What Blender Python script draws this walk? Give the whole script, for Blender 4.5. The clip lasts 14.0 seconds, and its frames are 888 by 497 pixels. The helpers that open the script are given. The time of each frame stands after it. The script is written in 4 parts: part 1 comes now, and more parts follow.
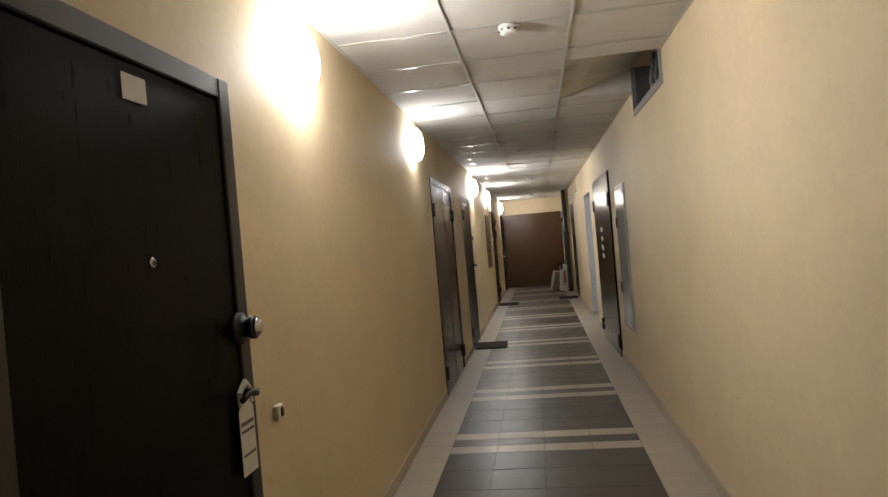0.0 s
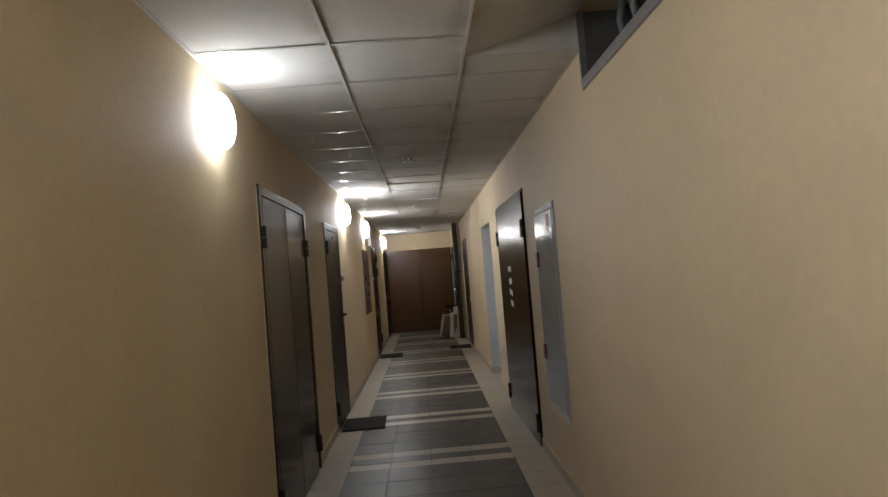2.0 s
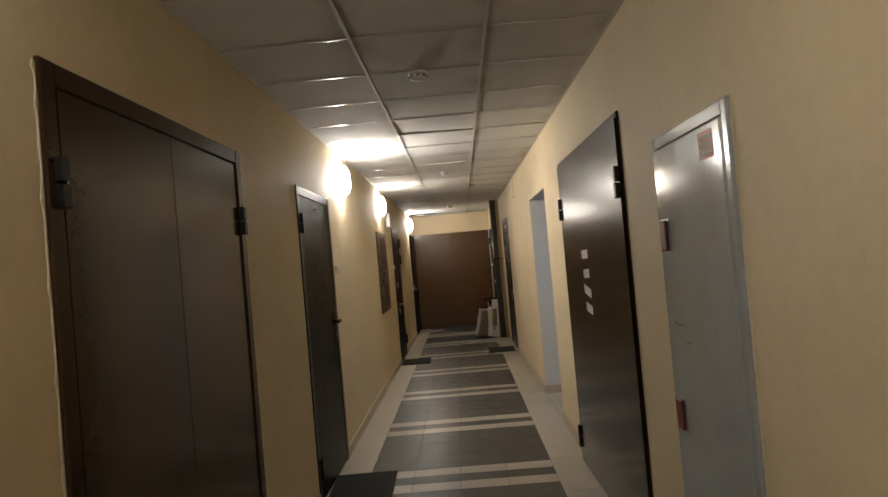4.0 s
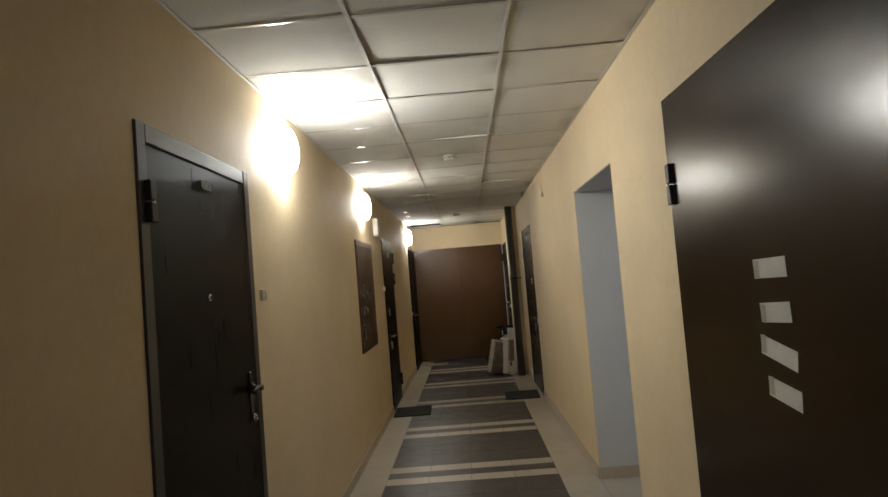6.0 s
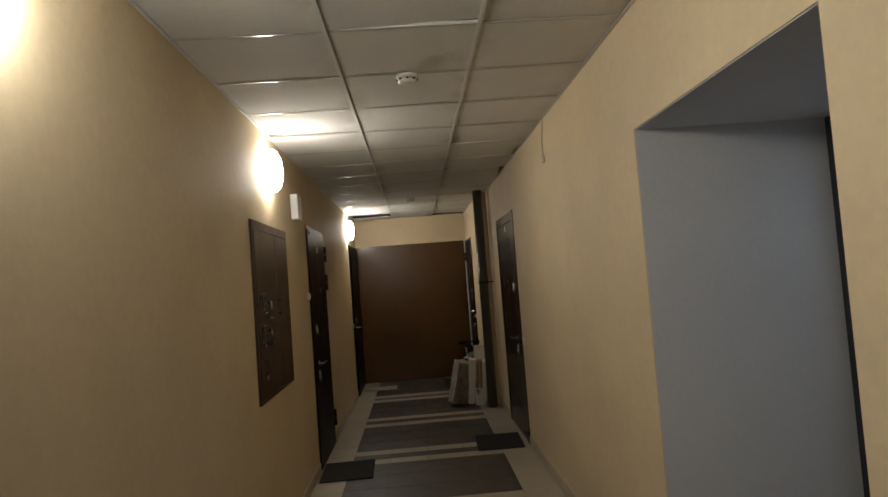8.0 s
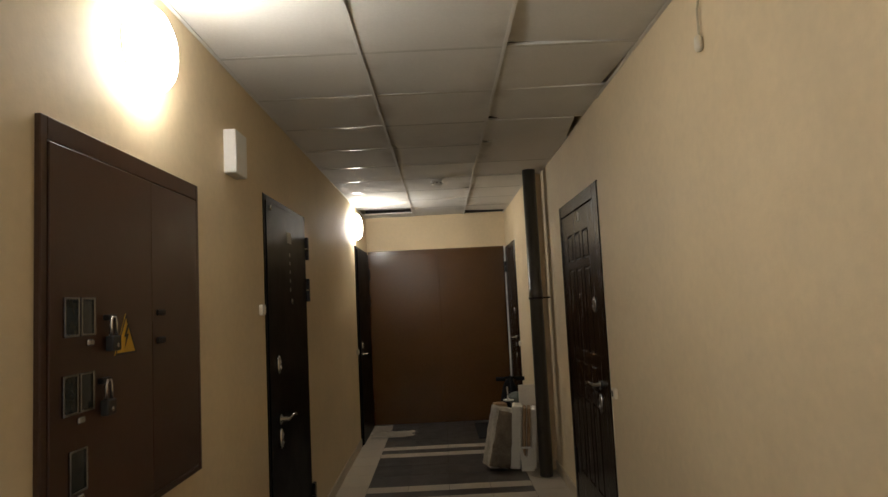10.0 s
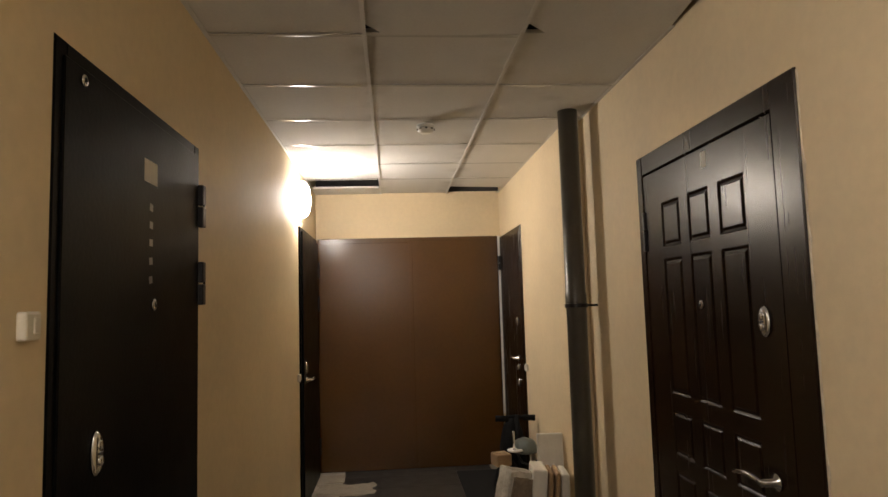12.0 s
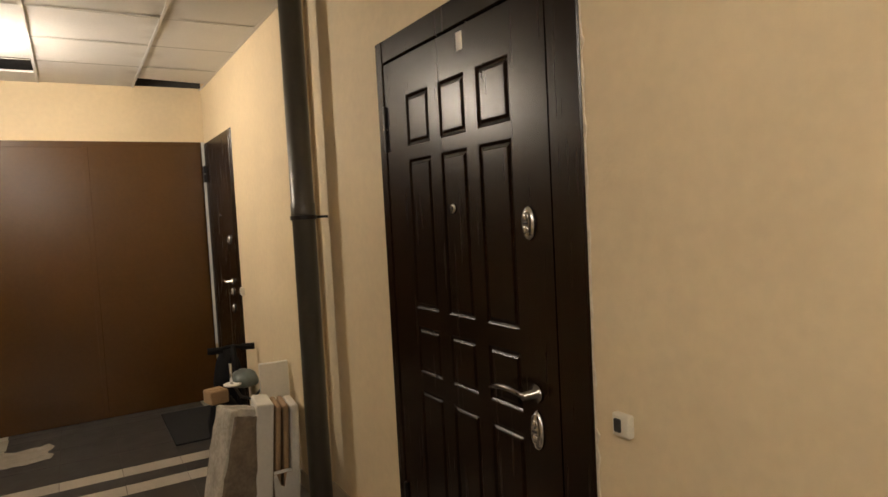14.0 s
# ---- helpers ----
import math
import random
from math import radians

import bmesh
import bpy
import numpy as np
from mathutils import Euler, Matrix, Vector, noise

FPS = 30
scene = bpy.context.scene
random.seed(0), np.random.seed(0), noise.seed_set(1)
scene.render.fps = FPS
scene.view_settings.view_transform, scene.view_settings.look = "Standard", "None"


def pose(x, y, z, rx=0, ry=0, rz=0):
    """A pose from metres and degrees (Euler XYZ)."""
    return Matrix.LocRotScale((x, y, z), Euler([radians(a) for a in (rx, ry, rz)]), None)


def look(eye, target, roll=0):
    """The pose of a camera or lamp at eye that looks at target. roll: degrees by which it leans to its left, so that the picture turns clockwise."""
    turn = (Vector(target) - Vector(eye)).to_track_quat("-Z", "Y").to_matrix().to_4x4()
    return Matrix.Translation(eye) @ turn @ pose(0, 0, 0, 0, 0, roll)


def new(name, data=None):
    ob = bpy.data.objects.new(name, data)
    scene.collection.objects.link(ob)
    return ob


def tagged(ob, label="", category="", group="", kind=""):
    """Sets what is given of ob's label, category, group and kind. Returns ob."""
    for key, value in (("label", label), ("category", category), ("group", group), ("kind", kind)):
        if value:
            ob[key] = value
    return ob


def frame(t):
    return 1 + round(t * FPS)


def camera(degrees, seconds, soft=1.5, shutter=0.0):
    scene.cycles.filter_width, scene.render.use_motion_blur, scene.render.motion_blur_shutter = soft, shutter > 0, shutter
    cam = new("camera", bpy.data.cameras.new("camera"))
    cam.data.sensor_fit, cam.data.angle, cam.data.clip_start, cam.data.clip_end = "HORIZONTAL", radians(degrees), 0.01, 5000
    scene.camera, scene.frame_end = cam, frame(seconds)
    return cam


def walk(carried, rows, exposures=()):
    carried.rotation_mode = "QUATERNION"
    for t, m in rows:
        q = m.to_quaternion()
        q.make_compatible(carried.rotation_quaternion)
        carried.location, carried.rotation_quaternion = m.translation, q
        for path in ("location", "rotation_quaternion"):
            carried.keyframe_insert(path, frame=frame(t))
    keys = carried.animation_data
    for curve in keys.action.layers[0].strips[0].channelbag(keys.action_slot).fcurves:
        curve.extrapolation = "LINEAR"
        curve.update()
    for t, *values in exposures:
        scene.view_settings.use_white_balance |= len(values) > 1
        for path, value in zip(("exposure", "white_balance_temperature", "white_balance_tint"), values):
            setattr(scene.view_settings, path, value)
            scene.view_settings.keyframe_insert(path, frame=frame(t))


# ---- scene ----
cam = camera(70.0, 14.0)
PATH = [
    (0, (0.543, -2.121, 1.438), (0.251, -0.143, 1.423), -4.9),
    (0.2, (0.538, -1.923, 1.437), (0.274, 0.059, 1.401), -5.1),
    (0.5, (0.534, -1.618, 1.436), (0.413, 0.378, 1.439), -5.4),
    (0.7, (0.541, -1.405, 1.436), (0.539, 0.595, 1.439), -5.3),
    (1, (0.554, -1.078, 1.438), (0.601, 0.921, 1.442), -5.2),
    (1.2, (0.541, -0.86, 1.445), (0.6, 1.139, 1.462), -4.4),
    (1.5, (0.517, -0.536, 1.461), (0.524, 1.463, 1.502), -3.1),
    (1.7, (0.518, -0.324, 1.469), (0.56, 1.674, 1.546), -3.7),
    (2, (0.529, -0.008, 1.474), (0.599, 1.99, 1.546), -4.6),
    (2.2, (0.544, 0.203, 1.475), (0.629, 2.2, 1.554), -4.6),
    (2.5, (0.566, 0.523, 1.476), (0.54, 2.523, 1.501), -4.5),
    (2.7, (0.574, 0.74, 1.476), (0.527, 2.739, 1.502), -4.6),
    (4.8, (0.604, 3.068, 1.481), (0.547, 5.066, 1.56), -5.4),
    (5, (0.604, 3.284, 1.481), (0.53, 5.28, 1.582), -5.5),
    (5.2, (0.601, 3.497, 1.479), (0.573, 5.494, 1.585), -5.5),
    (5.5, (0.587, 3.811, 1.476), (0.573, 5.809, 1.575), -5.4),
    (5.7, (0.575, 4.018, 1.477), (0.562, 6.013, 1.605), -5.1),
    (6, (0.555, 4.329, 1.481), (0.494, 6.326, 1.583), -4.7),
    (6.2, (0.543, 4.54, 1.483), (0.532, 6.538, 1.59), -4.3),
    (6.5, (0.524, 4.852, 1.485), (0.516, 6.85, 1.551), -3.7),
    (6.7, (0.507, 5.049, 1.484), (0.546, 7.047, 1.562), -3.3),
    (7, (0.478, 5.347, 1.481), (0.481, 7.346, 1.539), -2.7),
    (7.2, (0.46, 5.56, 1.49), (0.457, 7.559, 1.559), -3.0),
    (7.5, (0.446, 5.894, 1.506), (0.501, 7.891, 1.602), -3.5),
    (7.7, (0.455, 6.117, 1.506), (0.537, 8.113, 1.604), -3.8),
    (8, (0.473, 6.448, 1.505), (0.571, 8.444, 1.602), -4.3),
    (8.2, (0.476, 6.666, 1.503), (0.572, 8.662, 1.568), -4.1),
    (10.3, (0.488, 8.84, 1.442), (0.455, 10.832, 1.614), -2.1),
    (10.5, (0.488, 9.04, 1.441), (0.423, 11.033, 1.587), -1.9),
    (10.7, (0.471, 9.24, 1.443), (0.439, 11.235, 1.581), -2.1),
    (11, (0.422, 9.54, 1.45), (0.453, 11.536, 1.562), -2.3),
    (11.2, (0.402, 9.739, 1.457), (0.463, 11.735, 1.57), -1.9),
    (11.5, (0.367, 10.027, 1.464), (0.415, 12.019, 1.638), -1.4),
    (11.7, (0.321, 10.203, 1.465), (0.369, 12.195, 1.632), -1.5),
    (12, (0.275, 10.434, 1.465), (0.441, 12.42, 1.64), -1.7),
    (12.2, (0.276, 10.563, 1.466), (0.536, 12.539, 1.629), -2.2),
    (12.5, (0.292, 10.712, 1.466), (0.668, 12.67, 1.615), -3.0),
    (12.7, (0.315, 10.779, 1.46), (0.794, 12.715, 1.607), -3.0),
    (13, (0.338, 10.839, 1.449), (1.019, 12.718, 1.516), -2.9),
    (13.2, (0.334, 10.859, 1.45), (1.152, 12.684, 1.457), -3.1),
    (13.5, (0.321, 10.873, 1.451), (1.222, 12.659, 1.412), -3.4),
    (13.7, (0.317, 10.88, 1.446), (1.233, 12.656, 1.369), -3.2),
    (14, (0.315, 10.889, 1.427), (1.324, 12.612, 1.313), -3.0),
]
EXPOSURES = [(0, 0.68, 6050, 10), (0.5, 0.54, 5850, 10), (1.0, 0.22, 5650, 10), (1.5, 0.27, 5650, 10), (2.0, 0.12, 5750, 10), (2.5, 0.12, 6050, 10), (5, 0.67, 6550, 10), (5.5, 0.57, 6500, 10), (6, 0.25, 6300, 6), (6.5, -0.13, 6200, 4), (7, -0.09, 6250, 8), (7.5, -0.15, 6050, 8), (8, -0.32, 6550, 8), (10.5, 0.42, 6450, 10), (11, 1.0, 6800, 13), (12, 0.79, 6850, 14), (12.5, 0.72, 6900, 14), (13.5, 0.89, 7050, 14), (14, 1.04, 7200, 14)]
walk(cam, [(t, look(eye, target, roll)) for t, eye, target, roll in PATH], EXPOSURES)

# ---------- world and exposure ----------
world = bpy.data.worlds.new("dusk")
world.use_nodes = True
bg = world.node_tree.nodes["Background"]
sky = world.node_tree.nodes.new("ShaderNodeTexSky")
sky.sky_type, sky.sun_disc = "NISHITA", False
sky.sun_elevation, sky.sun_rotation = radians(2), radians(200)
world.node_tree.links.new(sky.outputs[0], bg.inputs[0])
bg.inputs[1].default_value = 0.05
scene.world = world

# the wall lamps along the corridor: place, strength and tint of each bulb
LAMPS = [(0.44, 62.0, (1.0, 0.955, 0.885)), (2.98, 21.0, (1.0, 0.985, 0.955)), (7.74, 74.0, (1.0, 0.975, 0.930)),
         (10.43, 43.0, (1.0, 0.955, 0.885)), (15.11, 61.0, (1.0, 0.950, 0.875))]

# ---------- plan, in metres ----------
XL, XR, XR2 = -0.41, 1.38, 1.295   # faces of the long walls; the east wall steps in beyond the pipe
YS, YE = -5.0, 16.30          # back wall, end wall
ZC = 2.505                    # suspended ceiling
WALL = 0.22


def left(u, n, z):
    return Vector((XL + n, u, z))


def right(u, n, z):
    return Vector((XR - n, u, z))


def right_far(u, n, z):
    return Vector((XR2 - n, u, z))


def end(u, n, z):
    return Vector((u, YE - n, z))


def flat(u, n, z):
    return Vector((u, n, z))


# ---------- materials ----------
def material(name, base, rough=0.5, metal=0.0, vary=0.12, scale=6.0, fine=60.0, bump=0.0, bump_scale=120.0,
             stretch=(1, 1, 1), rough_vary=0.08, spec=0.5, coat=0.0, island=0.0, second=None):
    m = bpy.data.materials.new(name)
    m.use_nodes = True
    nt = m.node_tree
    b = nt.nodes["Principled BSDF"]
    b.inputs["Metallic"].default_value = metal
    b.inputs["Specular IOR Level"].default_value = spec
    if coat:
        b.inputs["Coat Weight"].default_value = coat
        b.inputs["Coat Roughness"].default_value = 0.12
    geo = nt.nodes.new("ShaderNodeNewGeometry")
    mp = nt.nodes.new("ShaderNodeMapping")
    mp.inputs["Scale"].default_value = stretch
    nt.links.new(geo.outputs["Position"], mp.inputs["Vector"])
    big, small = nt.nodes.new("ShaderNodeTexNoise"), nt.nodes.new("ShaderNodeTexNoise")
    for n, s, d in ((big, scale, 4), (small, fine, 3)):
        n.inputs["Scale"].default_value, n.inputs["Detail"].default_value = s, d
        nt.links.new(mp.outputs[0], n.inputs["Vector"])
    mix = nt.nodes.new("ShaderNodeMix")
    mix.data_type = "FLOAT"
    mix.inputs[0].default_value = 0.4
    nt.links.new(big.outputs[0], mix.inputs[2])
    nt.links.new(small.outputs[0], mix.inputs[3])
    ramp = nt.nodes.new("ShaderNodeValToRGB")
    lo, hi = ramp.color_ramp.elements
    lo.position, hi.position = 0.22, 0.78
    ramp.color_ramp.interpolation = "EASE"
    dark = second if second else [c * (1 - vary) for c in base]
    lo.color = (*dark, 1)
    hi.color = (*[min(1, c * (1 + vary * 0.6)) for c in base], 1)
    nt.links.new(mix.outputs[0], ramp.inputs[0])
    out = ramp.outputs[0]
    if island:
        info = nt.nodes.new("ShaderNodeObjectInfo")
        mr = nt.nodes.new("ShaderNodeMapRange")
        mr.inputs[3].default_value, mr.inputs[4].default_value = 1 - island, 1 + island
        nt.links.new(info.outputs["Random"], mr.inputs[0])
        mul = nt.nodes.new("ShaderNodeVectorMath")
        mul.operation = "SCALE"
        nt.links.new(out, mul.inputs[0])
        nt.links.new(mr.outputs[0], mul.inputs["Scale"])
        out = mul.outputs[0]
    nt.links.new(out, b.inputs["Base Color"])
    rr = nt.nodes.new("ShaderNodeMapRange")
    rr.inputs[3].default_value, rr.inputs[4].default_value = max(0.02, rough - rough_vary), min(1, rough + rough_vary)
    nt.links.new(big.outputs[0], rr.inputs[0])
    nt.links.new(rr.outputs[0], b.inputs["Roughness"])
    if bump:
        bn, bp = nt.nodes.new("ShaderNodeTexNoise"), nt.nodes.new("ShaderNodeBump")
        bn.inputs["Scale"].default_value, bn.inputs["Detail"].default_value = bump_scale, 4
        nt.links.new(mp.outputs[0], bn.inputs["Vector"])
        nt.links.new(bn.outputs[0], bp.inputs["Height"])
        bp.inputs["Strength"].default_value, bp.inputs["Distance"].default_value = bump, 0.004
        nt.links.new(bp.outputs[0], b.inputs["Normal"])
    return m


def glowing(name, colour, strength):
    m = bpy.data.materials.new(name)
    m.use_nodes = True
    b = m.node_tree.nodes["Principled BSDF"]
    b.inputs["Base Color"].default_value = (0.8, 0.8, 0.78, 1)
    b.inputs["Emission Color"].default_value = (*colour, 1)
    b.inputs["Emission Strength"].default_value = strength
    return m


M = dict(
    wall=material("cream_wall_paint", (0.72, 0.585, 0.385), 0.62, vary=0.085, scale=2.2, fine=30, bump=0.15, bump_scale=95, spec=0.35),
    niche=material("white_plaster", (0.66, 0.65, 0.63), 0.75, vary=0.06, scale=2, bump=0.3, bump_scale=60),
    # near-black, so the unlit void's shade sits in the colour
    concrete=material("void_shade_concrete", (0.045, 0.042, 0.040), 0.9, vary=0.4, scale=5, bump=0.6, bump_scale=40),
    tile=material("mineral_ceiling_tile", (0.72, 0.70, 0.66), 0.85, vary=0.08, scale=2.2, fine=90, bump=0.35, bump_scale=190),
    rail=material("pale_rail_paint", (0.72, 0.70, 0.66), 0.6, vary=0.08, scale=4),
    grid=material("white_enamel_bar", (0.70, 0.68, 0.63), 0.16, vary=0.08, scale=3, rough_vary=0.04, spec=0.6),
    dark_tile=material("grey_floor_tile", (0.060, 0.054, 0.048), 0.38, vary=0.22, scale=9, fine=110, bump=0.08, bump_scale=90, rough_vary=0.14, island=0.10, spec=0.36),
    light_tile=material("beige_floor_tile", (0.45, 0.40, 0.325), 0.38, vary=0.14, scale=8, fine=90, bump=0.07, bump_scale=90, rough_vary=0.14, island=0.06),
    grout=material("floor_grout", (0.11, 0.10, 0.09), 0.9, vary=0.25, scale=20),
    skirting=material("beige_skirting_tile", (0.50, 0.42, 0.31), 0.45, vary=0.12, scale=8, bump=0.05, island=0.05),
    brown=material("brown_enamel_steel", (0.021, 0.0099, 0.0036), 0.215, vary=0.16, scale=2.5, fine=50, bump=0.10, bump_scale=22, rough_vary=0.05, spec=0.26),
    brown_gloss=material("brown_gloss_enamel", (0.042, 0.0195, 0.0069), 0.19, vary=0.16, scale=2.5, fine=50, bump=0.02, bump_scale=40, rough_vary=0.04, spec=0.30),
    brown_end=material("brown_painted_sheet", (0.084, 0.0360, 0.0080), 0.22, vary=0.16, scale=2.6, fine=40, bump=0.10, bump_scale=160, rough_vary=0.02, spec=0.46),
    brown_cabinet=material("brown_enamel_cabinet", (0.062, 0.029, 0.015), 0.33, vary=0.14, scale=4, bump=0.08, bump_scale=20),
    charcoal=material("charcoal_wood_film", (0.0055, 0.0049, 0.0043), 0.30, spec=0.07, vary=0.35, scale=7, fine=40, bump=0.15, bump_scale=60, stretch=(6, 6, 0.6)),
    charcoal_frame=material("charcoal_frame_paint", (0.034, 0.031, 0.031), 0.34, vary=0.18, scale=6, bump=0.1),
    black=material("black_door_film", (0.0025, 0.0025, 0.0027), 0.34, spec=0.06, vary=0.35, scale=7, bump=0.10, bump_scale=70),
    wenge=material("wenge_door_film", (0.0120, 0.0050, 0.0018), 0.27, spec=0.22, vary=0.12, rough_vary=0.012, scale=5, fine=45, bump=0.008, bump_scale=50, stretch=(9, 9, 0.5)),
    hinge=material("blackened_hinge_steel", (0.020, 0.017, 0.016), 0.4, metal=0.6, vary=0.3, scale=30),
    steel=material("brushed_steel", (0.62, 0.61, 0.59), 0.25, metal=1.0, vary=0.12, scale=30),
    galvanised=material("galvanised_sheet", (0.42, 0.43, 0.44), 0.42, metal=0.7, vary=0.15, scale=14),
    grey_panel=material("light_grey_enamel", (0.365, 0.385, 0.39), 0.12, vary=0.12, scale=5, bump=0.06, bump_scale=11, rough_vary=0.06, spec=0.55),
    red=material("dark_red_plastic", (0.16, 0.025, 0.02), 0.4, vary=0.2, scale=30),
    paper=material("white_paper", (0.74, 0.72, 0.67), 0.8, vary=0.08, scale=20),
    white=material("white_plastic", (0.78, 0.77, 0.74), 0.4, vary=0.05, scale=10),
    ivory=material("ivory_plastic", (0.70, 0.64, 0.52), 0.4, vary=0.06, scale=20),
    dark_plastic=material("black_plastic", (0.018, 0.018, 0.018), 0.45, vary=0.2, scale=20),
    pipe=material("grey_pvc_pipe", (0.066, 0.060, 0.048), 0.36, vary=0.15, scale=6, bump=0.05),
    rubber=material("dark_doormat_pile", (0.017, 0.016, 0.015), 0.95, vary=0.4, scale=40, fine=300, bump=0.9, bump_scale=350),
    card=material("brown_cardboard", (0.36, 0.235, 0.13), 0.85, vary=0.15, scale=10, bump=0.15),
    foam=material("white_foam_board", (0.70, 0.665, 0.59), 0.7, vary=0.08, scale=10, bump=0.15, bump_scale=80),
    wrap=material("bubble_film_wrap", (0.54, 0.50, 0.43), 0.22, vary=0.35, scale=14, fine=60, bump=0.9, bump_scale=55, spec=0.6),
    kraft=material("film_over_cardboard", (0.22, 0.175, 0.13), 0.20, vary=0.4, scale=12, fine=60, bump=0.8, bump_scale=40),
    helmet=material("grey_green_shell", (0.10, 0.125, 0.115), 0.3, vary=0.2, scale=15),
    yellow=material("yellow_sign_film", (0.60, 0.34, 0.02), 0.4, vary=0.06, scale=20),
    smoked=material("smoked_window", (0.03, 0.035, 0.035), 0.12, vary=0.2, scale=20),
    frame_dark=material("dark_blue_window_frame", (0.025, 0.027, 0.035), 0.4, vary=0.2, scale=10),
    cable=material("ivory_cable", (0.45, 0.38, 0.26), 0.5, vary=0.1, scale=30),
    floor_paper=material("dusty_packing_paper", (0.40, 0.35, 0.28), 0.8, vary=0.15, scale=12),
    plaster=material("chipped_plaster", (0.68, 0.60, 0.46), 0.85, vary=0.2, scale=40, bump=0.4, bump_scale=150),
    nickel=material("worn_nickel", (0.34, 0.33, 0.31), 0.22, metal=1.0, vary=0.2, scale=40),
    black_fabric=material("black_fabric", (0.007, 0.007, 0.0075), 0.9, vary=0.3, scale=20, bump=0.4, bump_scale=150, spec=0.15),
    tape=material("yellowed_tape", (0.46, 0.43, 0.36), 0.3, vary=0.1, scale=30),
    red_print=material("faded_red_print", (0.50, 0.20, 0.16), 0.5, vary=0.3, scale=60),
    emblem=material("dull_silver_film", (0.26, 0.25, 0.235), 0.4, vary=0.2, scale=60),
    duct=material("grey_duct_sheet", (0.15, 0.155, 0.155), 0.5, metal=0.3, vary=0.3, scale=9, bump=0.2, bump_scale=25),
    print=material("grey_print", (0.17, 0.16, 0.15), 0.8, vary=0.1, scale=30),
)
M["dusk"] = glowing("dusk_sky_backdrop", (0.16, 0.24, 0.50), 0.45)
glass = bpy.data.materials.new("window_glass")
glass.use_nodes = True
gb = glass.node_tree.nodes["Principled BSDF"]
gb.inputs["Transmission Weight"].default_value, gb.inputs["Roughness"].default_value, gb.inputs["IOR"].default_value = 1.0, 0.02, 1.45
M["glass"] = glass


def soil(m, lines, width, colour):
    """Grimy blotches on the tiles beside the lines x = const."""
    nt = m.node_tree
    b = nt.nodes["Principled BSDF"]
    clean = b.inputs["Base Color"].links[0].from_socket
    geo, sep = nt.nodes.new("ShaderNodeNewGeometry"), nt.nodes.new("ShaderNodeSeparateXYZ")
    nt.links.new(geo.outputs["Position"], sep.inputs[0])
    near = None
    for x in lines:
        d, a, r = nt.nodes.new("ShaderNodeMath"), nt.nodes.new("ShaderNodeMath"), nt.nodes.new("ShaderNodeMapRange")
        d.operation, a.operation = "SUBTRACT", "ABSOLUTE"
        d.inputs[1].default_value = x
        nt.links.new(sep.outputs["X"], d.inputs[0])
        nt.links.new(d.outputs[0], a.inputs[0])
        nt.links.new(a.outputs[0], r.inputs[0])
        r.inputs[1].default_value, r.inputs[2].default_value, r.inputs[3].default_value, r.inputs[4].default_value = 0.0, width, 1.0, 0.0
        if near is None:
            near = r.outputs[0]
        else:
            mx = nt.nodes.new("ShaderNodeMath")
            mx.operation = "MAXIMUM"
            nt.links.new(near, mx.inputs[0])
            nt.links.new(r.outputs[0], mx.inputs[1])
            near = mx.outputs[0]
    patch, band = nt.nodes.new("ShaderNodeTexNoise"), nt.nodes.new("ShaderNodeMapRange")
    patch.inputs["Scale"].default_value, patch.inputs["Detail"].default_value = 2.6, 6
    nt.links.new(geo.outputs["Position"], patch.inputs["Vector"])
    band.inputs[1].default_value, band.inputs[2].default_value, band.inputs[3].default_value, band.inputs[4].default_value = 0.45, 0.70, 0.0, 1.0
    nt.links.new(patch.outputs[0], band.inputs[0])
    amount, mix = nt.nodes.new("ShaderNodeMath"), nt.nodes.new("ShaderNodeMix")
    amount.operation, mix.data_type = "MULTIPLY", "RGBA"
    nt.links.new(near, amount.inputs[0])
    nt.links.new(band.outputs[0], amount.inputs[1])
    nt.links.new(amount.outputs[0], mix.inputs[0])
    nt.links.new(clean, mix.inputs[6])
    mix.inputs[7].default_value = (*colour, 1)
    nt.links.new(mix.outputs[2], b.inputs["Base Color"])


soil(M["tile"], (0.19, 0.80, 1.38), 0.12, (0.42, 0.38, 0.33))


# ---------- mesh helpers ----------
def bx(bm, P, u0, u1, n0, n1, z0, z1, bevel=0.0, segments=1):
    v = [bm.verts.new(P(u, n, z)) for u in (u0, u1) for n in (n0, n1) for z in (z0, z1)]
    faces = [bm.faces.new([v[i] for i in q]) for q in ((0, 1, 3, 2), (4, 6, 7, 5), (0, 4, 5, 1), (2, 3, 7, 6), (0, 2, 6, 4), (1, 5, 7, 3))]
    if bevel:
        edges = {e for f in faces for e in f.edges}
        bmesh.ops.bevel(bm, geom=list(edges), offset=bevel, segments=segments, affect="EDGES", profile=0.5)
    return bm


